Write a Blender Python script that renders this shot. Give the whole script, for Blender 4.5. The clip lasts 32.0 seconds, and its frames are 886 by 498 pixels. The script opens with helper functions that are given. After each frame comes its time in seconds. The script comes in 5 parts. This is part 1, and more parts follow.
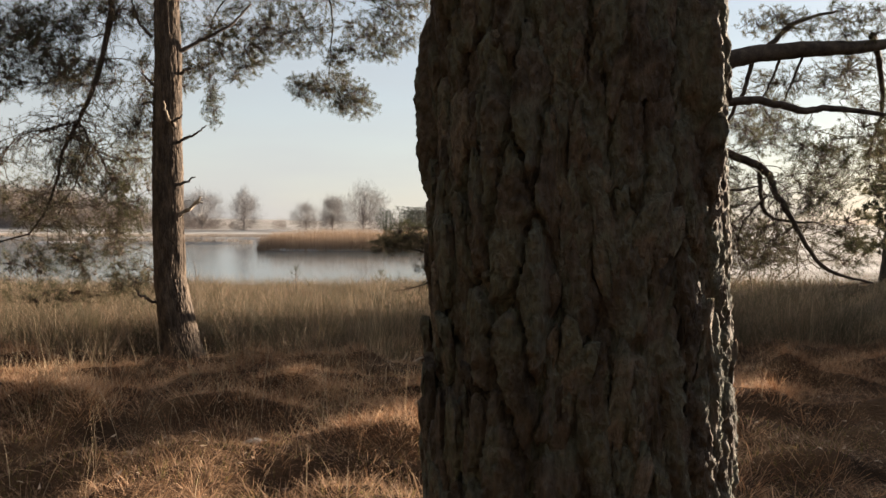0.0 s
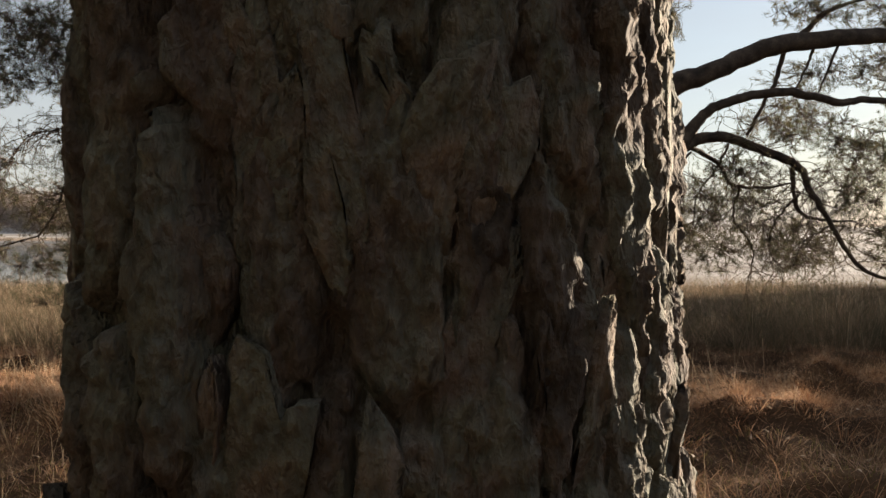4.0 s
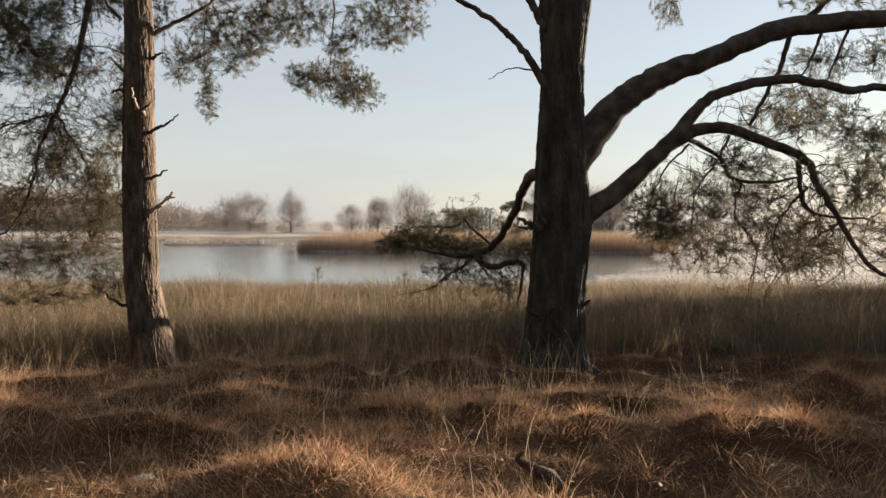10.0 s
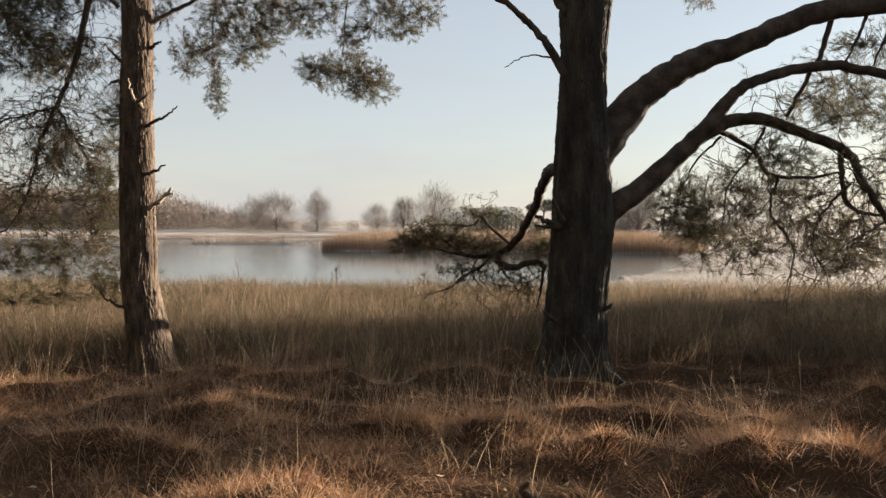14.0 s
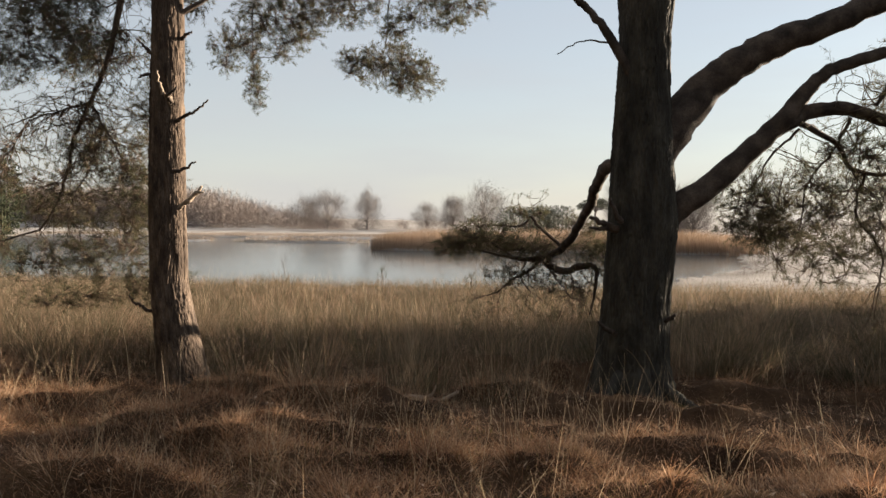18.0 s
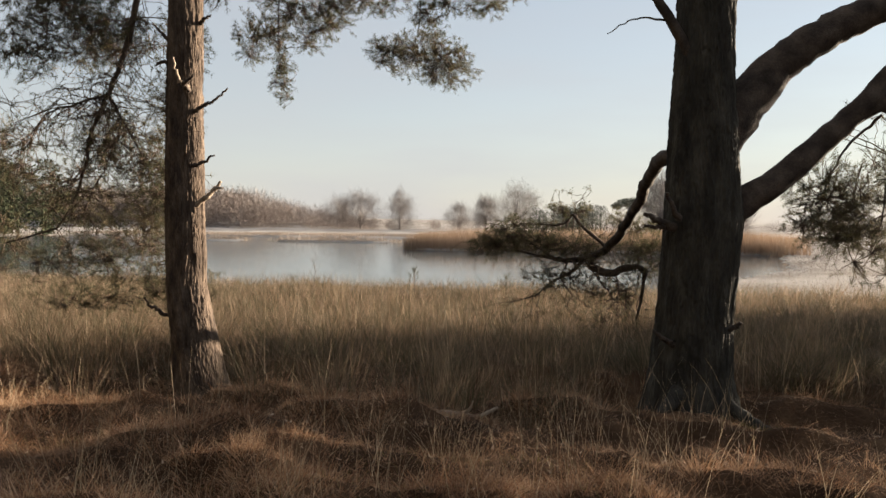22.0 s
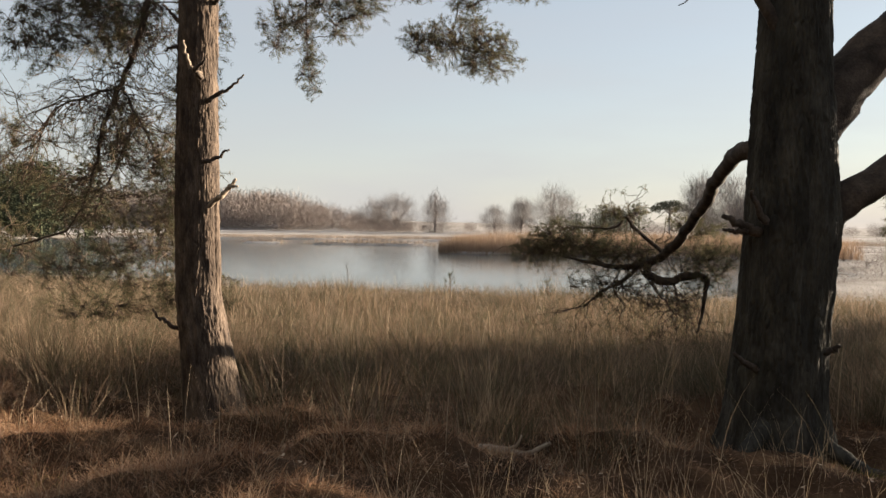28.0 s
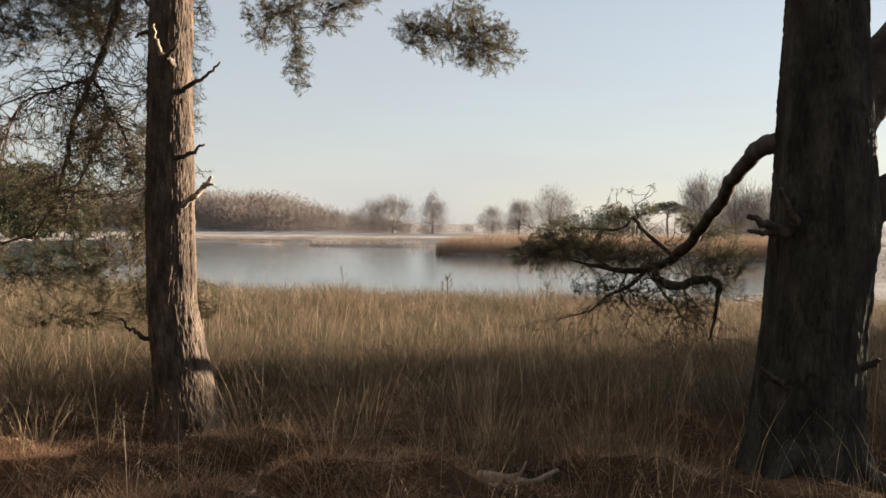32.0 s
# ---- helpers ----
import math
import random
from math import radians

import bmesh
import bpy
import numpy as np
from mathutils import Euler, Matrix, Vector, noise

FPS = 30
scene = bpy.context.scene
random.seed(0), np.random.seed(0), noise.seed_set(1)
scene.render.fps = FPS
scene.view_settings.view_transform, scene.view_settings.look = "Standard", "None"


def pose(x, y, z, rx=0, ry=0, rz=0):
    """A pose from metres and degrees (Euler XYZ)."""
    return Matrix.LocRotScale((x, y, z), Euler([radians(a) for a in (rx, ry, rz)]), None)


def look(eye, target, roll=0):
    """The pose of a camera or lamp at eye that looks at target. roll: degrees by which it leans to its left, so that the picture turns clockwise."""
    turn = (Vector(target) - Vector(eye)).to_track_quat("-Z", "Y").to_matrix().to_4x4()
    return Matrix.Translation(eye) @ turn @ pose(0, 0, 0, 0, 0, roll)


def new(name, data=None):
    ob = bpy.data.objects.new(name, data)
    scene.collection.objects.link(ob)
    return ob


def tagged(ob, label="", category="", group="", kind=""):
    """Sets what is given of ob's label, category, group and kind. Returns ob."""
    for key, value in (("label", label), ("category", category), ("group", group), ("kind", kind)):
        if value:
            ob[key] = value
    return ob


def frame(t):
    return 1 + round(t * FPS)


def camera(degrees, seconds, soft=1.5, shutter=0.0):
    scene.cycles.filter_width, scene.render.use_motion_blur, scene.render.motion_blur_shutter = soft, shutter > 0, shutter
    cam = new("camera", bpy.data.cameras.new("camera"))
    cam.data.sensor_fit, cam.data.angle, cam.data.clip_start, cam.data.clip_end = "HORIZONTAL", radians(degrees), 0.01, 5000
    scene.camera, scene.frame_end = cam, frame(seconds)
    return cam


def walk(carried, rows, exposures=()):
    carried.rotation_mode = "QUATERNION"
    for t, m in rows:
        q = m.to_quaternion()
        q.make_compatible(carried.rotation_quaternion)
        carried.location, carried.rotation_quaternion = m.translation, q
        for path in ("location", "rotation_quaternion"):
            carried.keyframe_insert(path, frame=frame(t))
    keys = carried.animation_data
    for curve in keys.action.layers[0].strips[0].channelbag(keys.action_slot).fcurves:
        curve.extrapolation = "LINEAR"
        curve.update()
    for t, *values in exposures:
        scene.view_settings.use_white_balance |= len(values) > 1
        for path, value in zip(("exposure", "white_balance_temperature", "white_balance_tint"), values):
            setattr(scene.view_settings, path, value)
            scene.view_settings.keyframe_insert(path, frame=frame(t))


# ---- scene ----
cam = camera(63.0, 32.0)

PATH = [
    (0, (-0.09, 0.542, 1.534), (-0.049, 2.54, 1.462), 0.2),
    (1, (-0.053, 0.625, 1.527), (-0.036, 2.624, 1.459), 0.1),
    (2, (-0.009, 0.733, 1.526), (-0.023, 2.732, 1.458), 0.0),
    (3, (0.04, 0.818, 1.518), (-0.004, 2.822, 1.451), 0.0),
    (3.5, (0.066, 0.85, 1.512), (0.019, 2.856, 1.446), -0.1),
    (4, (0.096, 0.887, 1.496), (0.056, 2.918, 1.432), -0.0),
    (4.5, (0.139, 0.928, 1.481), (0.093, 2.959, 1.419), -0.0),
    (6.5, (0.324, 1.076, 1.466), (0.253, 3.074, 1.405), -0.2),
    (7, (0.36, 1.121, 1.47), (0.287, 3.119, 1.408), -0.1),
    (8, (0.424, 1.205, 1.473), (0.349, 3.203, 1.41), -0.0),
    (9, (0.479, 1.295, 1.473), (0.396, 3.293, 1.409), 0.1),
    (10, (0.517, 1.406, 1.472), (0.428, 3.403, 1.406), 0.1),
    (11, (0.553, 1.522, 1.472), (0.448, 3.518, 1.406), 0.2),
    (12, (0.59, 1.642, 1.472), (0.464, 3.637, 1.407), 0.2),
    (13, (0.613, 1.774, 1.466), (0.469, 3.768, 1.399), 0.2),
    (14, (0.642, 1.895, 1.46), (0.481, 3.888, 1.392), 0.2),
    (14.5, (0.652, 1.962, 1.461), (0.487, 3.954, 1.389), 0.2),
    (16.5, (0.657, 2.248, 1.469), (0.42, 4.233, 1.397), 0.3),
    (17, (0.653, 2.32, 1.474), (0.397, 4.302, 1.401), 0.3),
    (18, (0.636, 2.47, 1.484), (0.339, 4.446, 1.412), 0.4),
    (19, (0.601, 2.609, 1.476), (0.283, 4.583, 1.405), 0.4),
    (20, (0.57, 2.755, 1.472), (0.236, 4.726, 1.399), 0.4),
    (21, (0.539, 2.901, 1.472), (0.181, 4.867, 1.4), 0.4),
    (22, (0.503, 3.051, 1.465), (0.118, 5.012, 1.392), 0.4),
    (23, (0.47, 3.199, 1.467), (0.046, 5.152, 1.394), 0.4),
    (24, (0.432, 3.333, 1.47), (-0.021, 5.28, 1.398), 0.4),
    (25, (0.403, 3.463, 1.469), (-0.066, 5.406, 1.4), 0.4),
    (25.5, (0.379, 3.533, 1.46), (-0.093, 5.475, 1.394), 0.4),
    (27.5, (0.31, 3.773, 1.455), (-0.168, 5.714, 1.388), 0.5),
    (28, (0.295, 3.829, 1.466), (-0.185, 5.769, 1.4), 0.5),
    (29, (0.263, 3.965, 1.472), (-0.218, 5.905, 1.406), 0.4),
    (30, (0.242, 4.09, 1.47), (-0.237, 6.031, 1.408), 0.4),
    (31, (0.213, 4.215, 1.465), (-0.263, 6.156, 1.403), 0.4),
    (32, (0.19, 4.324, 1.466), (-0.284, 6.266, 1.404), 0.4),
]
walk(cam, [(t, look(eye, target, roll)) for t, eye, target, roll in PATH])

# ---- light ----
scene.view_settings.exposure = 2.1
SUN_AZ, SUN_EL = 52.0, 11.0          # degrees clockwise from +y, and above the horizon
world = bpy.data.worlds.new("winter_sky")
scene.world = world
world.use_nodes = True
wn, wl = world.node_tree.nodes, world.node_tree.links
sky = wn.new("ShaderNodeTexSky")
sky.sky_type, sky.sun_disc = "NISHITA", False
sky.sun_elevation, sky.sun_rotation = radians(SUN_EL), radians(SUN_AZ)
sky.air_density, sky.dust_density, sky.ozone_density = 1.0, 0.3, 0.8
veil = wn.new("ShaderNodeMix")          # thin high cloud that whitens the blue
veil.data_type = "RGBA"
wisps = wn.new("ShaderNodeTexNoise")      # faint streaks of cirrus
wisps.inputs["Scale"].default_value, wisps.inputs["Detail"].default_value = 2.2, 6
streak = wn.new("ShaderNodeMapping")
streak.inputs["Scale"].default_value, streak.inputs["Rotation"].default_value = (1.0, 1.0, 5.0), (0.25, 0.1, 0.0)
wl.new(wn.new("ShaderNodeTexCoord").outputs["Generated"], streak.inputs[0])
wl.new(streak.outputs[0], wisps.inputs["Vector"])
cover = wn.new("ShaderNodeMapRange")
cover.inputs["From Min"].default_value, cover.inputs["From Max"].default_value = 0.35, 0.7
cover.inputs["To Min"].default_value, cover.inputs["To Max"].default_value = 0.52, 0.68
wl.new(wisps.outputs[0], cover.inputs[0])
up = wn.new("ShaderNodeSeparateXYZ")      # haze thickens towards the horizon all round
wl.new(streak.inputs[0].links[0].from_socket, up.inputs[0])
haze = wn.new("ShaderNodeMapRange")
haze.inputs["From Min"].default_value, haze.inputs["From Max"].default_value = 0.0, 0.3
haze.inputs["To Min"].default_value, haze.inputs["To Max"].default_value = 0.26, 0.0
wl.new(up.outputs[2], haze.inputs[0])
total = wn.new("ShaderNodeMath")
wl.new(cover.outputs[0], total.inputs[0])
wl.new(haze.outputs[0], total.inputs[1])
wl.new(total.outputs[0], veil.inputs["Factor"])
veil.inputs["B"].default_value = (2.92, 2.9, 3.0, 1)
wl.new(sky.outputs[0], veil.inputs["A"])
wl.new(veil.outputs["Result"], wn["Background"].inputs[0])
wn["Background"].inputs[1].default_value = 0.05
sun_data = bpy.data.lights.new("sun", "SUN")
sun_data.energy, sun_data.angle, sun_data.color = 5.0, radians(0.6), (1.0, 0.83, 0.64)
sun = new("sun", sun_data)
sun_way = Vector((math.sin(radians(SUN_AZ)) * math.cos(radians(SUN_EL)), math.cos(radians(SUN_AZ)) * math.cos(radians(SUN_EL)), math.sin(radians(SUN_EL))))
sun.matrix_world = look(sun_way * 60, (0, 0, 0))

rng = np.random.default_rng(7)


# ---- materials ----
def material(name, colors, scale=6.0, stretch=(1, 1, 1), rough=0.85, bump=0.3, fine=60.0, island=0.0, object_random=0.0, depth=0.01, spec=0.25, through_light=0.0, speck=0.28):
    """Colours mixed by noise at two scales; island and object_random shift value piece by piece."""
    m = bpy.data.materials.new(name)
    m.use_nodes = True
    n, l = m.node_tree.nodes, m.node_tree.links
    b = n["Principled BSDF"]
    b.inputs["Roughness"].default_value = rough
    b.inputs["Specular IOR Level"].default_value = spec
    co = n.new("ShaderNodeTexCoord")
    mp = n.new("ShaderNodeMapping")
    mp.inputs["Scale"].default_value = stretch
    l.new(co.outputs["Object"], mp.inputs[0])
    big = n.new("ShaderNodeTexNoise")
    big.inputs["Scale"].default_value, big.inputs["Detail"].default_value = scale, 5
    l.new(mp.outputs[0], big.inputs["Vector"])
    ramp = n.new("ShaderNodeValToRGB")
    while len(ramp.color_ramp.elements) < len(colors):
        ramp.color_ramp.elements.new(0.5)
    for i, c in enumerate(colors):
        e = ramp.color_ramp.elements[i]
        e.position, e.color = 0.3 + 0.4 * i / max(1, len(colors) - 1), (*c, 1)
    small = n.new("ShaderNodeTexNoise")
    small.inputs["Scale"].default_value, small.inputs["Detail"].default_value = fine, 4
    l.new(mp.outputs[0], small.inputs["Vector"])
    factor = big.outputs[0]
    if island or object_random:
        src = n.new("ShaderNodeNewGeometry").outputs["Random Per Island"] if island else n.new("ShaderNodeObjectInfo").outputs["Random"]
        add = n.new("ShaderNodeMath")
        add.operation = "MULTIPLY_ADD"
        l.new(src, add.inputs[0])
        add.inputs[1].default_value = island or object_random
        off = n.new("ShaderNodeMath")
        off.operation = "SUBTRACT"
        l.new(factor, off.inputs[0])
        off.inputs[1].default_value = (island or object_random) / 2
        l.new(off.outputs[0], add.inputs[2])
        factor = add.outputs[0]
    l.new(factor, ramp.inputs[0])
    hsv = n.new("ShaderNodeHueSaturation")
    val = n.new("ShaderNodeMapRange")
    val.inputs["From Min"].default_value, val.inputs["From Max"].default_value = 0.25, 0.75
    val.inputs["To Min"].default_value, val.inputs["To Max"].default_value = 1 - speck, 1 + speck
    l.new(small.outputs[0], val.inputs[0])
    l.new(val.outputs[0], hsv.inputs["Value"])
    l.new(ramp.outputs[0], hsv.inputs["Color"])
    l.new(hsv.outputs[0], b.inputs["Base Color"])
    if bump:
        bp = n.new("ShaderNodeBump")
        bp.inputs["Strength"].default_value, bp.inputs["Distance"].default_value = bump, depth
        l.new(small.outputs[0], bp.inputs["Height"])
        l.new(bp.outputs[0], b.inputs["Normal"])
    if through_light:
        t = n.new("ShaderNodeBsdfTranslucent")
        l.new(hsv.outputs[0], t.inputs[0])
        mix = n.new("ShaderNodeMixShader")
        mix.inputs[0].default_value = through_light
        l.new(b.outputs[0], mix.inputs[1])
        l.new(t.outputs[0], mix.inputs[2])
        l.new(mix.outputs[0], n["Material Output"].inputs[0])
    return m


M_BARK_NEAR = material("bark_near", [(0.037, 0.03, 0.025), (0.098, 0.078, 0.065), (0.106, 0.107, 0.088), (0.138, 0.109, 0.088)], 30, (1, 1, 0.5), 0.92, 1.0, 190, depth=0.01, speck=0.45)
M_PLATE = material("bark_flake", [(0.052, 0.041, 0.034), (0.112, 0.087, 0.072), (0.11, 0.111, 0.09), (0.142, 0.112, 0.09)], 34, (1, 1, 0.6), 0.92, 1.0, 180, object_random=0.4, depth=0.01, speck=0.45)
M_BARK_PALE = material("bark_pale", [(0.034, 0.024, 0.018), (0.08, 0.058, 0.043), (0.145, 0.108, 0.08)], 16, (1, 1, 0.3), 0.9, 0.9, 90, depth=0.01, speck=0.4)
M_BARK_DARK = material("bark_dark", [(0.02, 0.018, 0.015), (0.044, 0.04, 0.032), (0.08, 0.072, 0.058)], 8, (1, 1, 0.3), 0.9, 0.8, 60, depth=0.014)
M_LIMB = material("limb_bark", [(0.025, 0.02, 0.016), (0.062, 0.047, 0.037), (0.105, 0.082, 0.065)], 7, (1, 1, 1), 0.88, 0.7, 60)
M_TWIG = material("twig", [(0.06, 0.042, 0.03), (0.12, 0.085, 0.06)], 8, rough=0.9, bump=0)
M_DEADWOOD = material("dead_wood", [(0.22, 0.17, 0.125), (0.42, 0.34, 0.26)], 12, (1, 1, 0.4), 0.85, 0.4, 80)
M_NEEDLE = material("pine_needles", [(0.046, 0.05, 0.028), (0.088, 0.088, 0.048), (0.16, 0.128, 0.076)], 1.6, rough=0.75, bump=0, island=0.4, through_light=0.38, spec=0.12)
M_SOIL = material("ground_litter", [(0.035, 0.022, 0.014), (0.075, 0.045, 0.027), (0.13, 0.08, 0.046)], 2.2, rough=0.95, bump=0.8, fine=45, depth=0.03, spec=0.03)
M_MAT = material("bent_grass", [(0.125, 0.067, 0.038), (0.28, 0.163, 0.095), (0.45, 0.295, 0.19)], 1.6, rough=0.8, bump=0, island=0.45, through_light=0.35)
M_TUSSOCK = material("tussock_grass", [(0.2, 0.1, 0.055), (0.42, 0.235, 0.13), (0.58, 0.4, 0.26)], 2.2, rough=0.8, bump=0, island=0.5, through_light=0.35)
M_MOSS = material("mossy_grass", [(0.12, 0.1, 0.03), (0.22, 0.18, 0.06)], 1.3, rough=0.85, bump=0, island=0.3, through_light=0.3)
M_LEAF = material("leaf_litter", [(0.1, 0.055, 0.03), (0.24, 0.14, 0.08), (0.5, 0.38, 0.27)], 3, rough=0.8, bump=0, island=0.8)
M_STEM = material("straw_stem", [(0.3, 0.22, 0.14), (0.52, 0.41, 0.28)], 2, rough=0.7, bump=0, island=0.4, through_light=0.3)
M_SEDGE = material("sedge", [(0.068, 0.066, 0.036), (0.115, 0.097, 0.058), (0.178, 0.124, 0.082), (0.275, 0.193, 0.134)], 2.2, rough=0.75, bump=0, island=0.55, through_light=0.32)
M_REED = material("reed", [(0.2, 0.135, 0.088), (0.35, 0.25, 0.175)], 0.15, rough=0.8, bump=0, island=0.4, through_light=0.3)
M_SHORE = material("frosted_shore_grass", [(0.19, 0.15, 0.118), (0.31, 0.265, 0.228)], 0.15, rough=0.8, bump=0, island=0.4, through_light=0.3)
M_FROST = material("frosted_grass", [(0.22, 0.2, 0.182), (0.42, 0.4, 0.382)], 0.3, rough=0.8, bump=0, island=0.4, through_light=0.3)
# twig colour raised to imitate haze over the horizon wood; marsh bushes share it
M_FARWOOD = material("haze_grey_twigs", [(0.18, 0.147, 0.13), (0.23, 0.192, 0.17)], 0.05, rough=0.9, bump=0, island=0.3)
# lightened wood colour stands in for distance haze on trees beyond the lake
M_HAZE = material("haze_paled_wood", [(0.16, 0.138, 0.126), (0.24, 0.21, 0.194)], 0.05, rough=0.9, bump=0, island=0.3)
M_STONE = material("pale_stone", [(0.3, 0.27, 0.23), (0.5, 0.46, 0.4)], 30, rough=0.85, bump=0.6, fine=160)
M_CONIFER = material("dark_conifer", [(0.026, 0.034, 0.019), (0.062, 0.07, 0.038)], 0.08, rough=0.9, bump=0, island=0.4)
# conifer green paled in place of distance haze; the wood behind reuses it
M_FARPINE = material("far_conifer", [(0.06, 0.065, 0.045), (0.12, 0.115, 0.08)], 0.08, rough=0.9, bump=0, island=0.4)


def ground_material():
    """Litter near the trees, frosted meadow far off, by position."""
    m = M_SOIL.copy()
    m.name = "ground"
    n, l = m.node_tree.nodes, m.node_tree.links
    b = n["Principled BSDF"]
    old = b.inputs["Base Color"].links[0].from_socket
    co = n.new("ShaderNodeTexCoord")
    sep = n.new("ShaderNodeSeparateXYZ")
    l.new(co.outputs["Object"], sep.inputs[0])
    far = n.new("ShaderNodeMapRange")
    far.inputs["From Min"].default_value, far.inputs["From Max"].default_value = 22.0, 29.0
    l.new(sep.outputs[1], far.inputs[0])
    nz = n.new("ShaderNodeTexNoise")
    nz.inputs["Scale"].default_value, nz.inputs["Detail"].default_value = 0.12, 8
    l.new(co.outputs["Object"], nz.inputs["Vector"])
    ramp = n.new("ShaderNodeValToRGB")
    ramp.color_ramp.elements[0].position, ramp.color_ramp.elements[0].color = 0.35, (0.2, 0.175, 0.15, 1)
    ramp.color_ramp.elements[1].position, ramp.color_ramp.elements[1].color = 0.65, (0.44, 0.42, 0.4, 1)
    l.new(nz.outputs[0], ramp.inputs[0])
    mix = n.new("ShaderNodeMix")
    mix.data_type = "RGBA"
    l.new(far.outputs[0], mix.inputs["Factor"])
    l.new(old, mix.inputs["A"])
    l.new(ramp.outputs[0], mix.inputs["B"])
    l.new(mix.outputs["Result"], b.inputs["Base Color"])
    return m


def water_material():
    m = bpy.data.materials.new("lake_water")
    m.use_nodes = True
    n, l = m.node_tree.nodes, m.node_tree.links
    b = n["Principled BSDF"]
    b.inputs["Base Color"].default_value = (0.07, 0.085, 0.092, 1)
    b.inputs["Roughness"].default_value, b.inputs["IOR"].default_value = 0.1, 1.33
    co = n.new("ShaderNodeTexCoord")
    mp = n.new("ShaderNodeMapping")
    mp.inputs["Scale"].default_value = (0.3, 1.5, 1)
    l.new(co.outputs["Object"], mp.inputs[0])
    nz = n.new("ShaderNodeTexNoise")
    nz.inputs["Scale"].default_value, nz.inputs["Detail"].default_value = 1.4, 4
    l.new(mp.outputs[0], nz.inputs["Vector"])
    bp = n.new("ShaderNodeBump")
    bp.inputs["Strength"].default_value, bp.inputs["Distance"].default_value = 0.22, 0.05
    l.new(nz.outputs[0], bp.inputs["Height"])
    l.new(bp.outputs[0], b.inputs["Normal"])
    return m


M_GROUND, M_WATER = ground_material(), water_material()


# ---- tools ----
def mesh_from(name, verts, faces_flat, sizes, mat, smooth=True):
    """A mesh from arrays: vertices, all corner indices in a row, corners per face."""
    me = bpy.data.meshes.new(name)
    verts, faces_flat, sizes = np.asarray(verts, np.float32), np.asarray(faces_flat, np.int32), np.asarray(sizes, np.int32)
    me.vertices.add(len(verts))
    me.vertices.foreach_set("co", verts.ravel())
    me.loops.add(len(faces_flat))
    me.loops.foreach_set("vertex_index", faces_flat)
    me.polygons.add(len(sizes))
    me.polygons.foreach_set("loop_start", np.r_[0, np.cumsum(sizes)[:-1]].astype(np.int32))
    me.polygons.foreach_set("loop_total", sizes)
    me.polygons.foreach_set("use_smooth", np.full(len(sizes), smooth))
    me.update(calc_edges=True)
    me.validate()
    me.materials.append(mat)
    return me


def part(name, me, parent, label=""):
    ob = new(name, me)
    ob.parent = parent
    if parent is not None:
        ob.matrix_parent_inverse = Matrix.Translation(parent.location).inverted()
    return tagged(ob, label)


def hash2(i, j, k=0):
    h = np.sin(i * 127.1 + j * 311.7 + k * 74.7) * 43758.5453
    return h - np.floor(h)


def vnoise(x, y, k=0):
    """Smooth value noise, 0 to 1, on arrays."""
    i, j = np.floor(x), np.floor(y)
    u, v = x - i, y - j
    u, v = u * u * (3 - 2 * u), v * v * (3 - 2 * v)
    return (hash2(i, j, k) * (1 - u) + hash2(i + 1, j, k) * u) * (1 - v) + (hash2(i, j + 1, k) * (1 - u) + hash2(i + 1, j + 1, k) * u) * v


def fbm(x, y, k=0, octaves=4):
    out, amp, total = 0.0, 1.0, 0.0
    for o in range(octaves):
        out = out + amp * vnoise(x * 2**o, y * 2**o, k + 13 * o)
        total, amp = total + amp, amp * 0.5
    return out / total


def smooth(a, b, x):
    t = np.clip((x - a) / (b - a), 0, 1)
    return t * t * (3 - 2 * t)


def shore_right(y):
    return np.interp(y, [24, 30, 36, 45, 60, 75, 95], [2, 3.5, 6.5, 12, 14.5, 18, 24])


WATER_Z = -1.0


def lake_depth(x, y):
    """Above zero inside the lake: metres from its shore, roughly."""
    wob = 2.2 * (fbm(x * 0.12, y * 0.12, 5) - 0.5) * smooth(30, 60, y) + 0.8 * (fbm(x * 0.5, y * 0.5, 6) - 0.5)
    near = y - (25.6 + 0.04 * np.abs(x))
    far = (110 + 5 * (fbm(x * 0.04, 0 * y, 8) - 0.5)) - y
    right = (shore_right(y) - x) * 0.8
    left = x + 85
    d = np.minimum(np.minimum(near, far), np.minimum(right, left)) + wob
    # low grassy spits before the far shore
    for cx, cy, rx, ry in ((-30, 87.5, 7.8, 1.4), (-43.4, 88, 2.6, 1.1), (-8.3, 70, 7.0, 5.0), (2, 72, 9, 5.5), (11, 70, 7, 5)):
        d = np.minimum(d, ((np.abs((x - cx) / rx) ** 3.5 + np.abs((y - cy) / ry) ** 3.5) ** (1 / 3.5) - 1) * min(rx, ry) + 0.5 * wob)
    return d


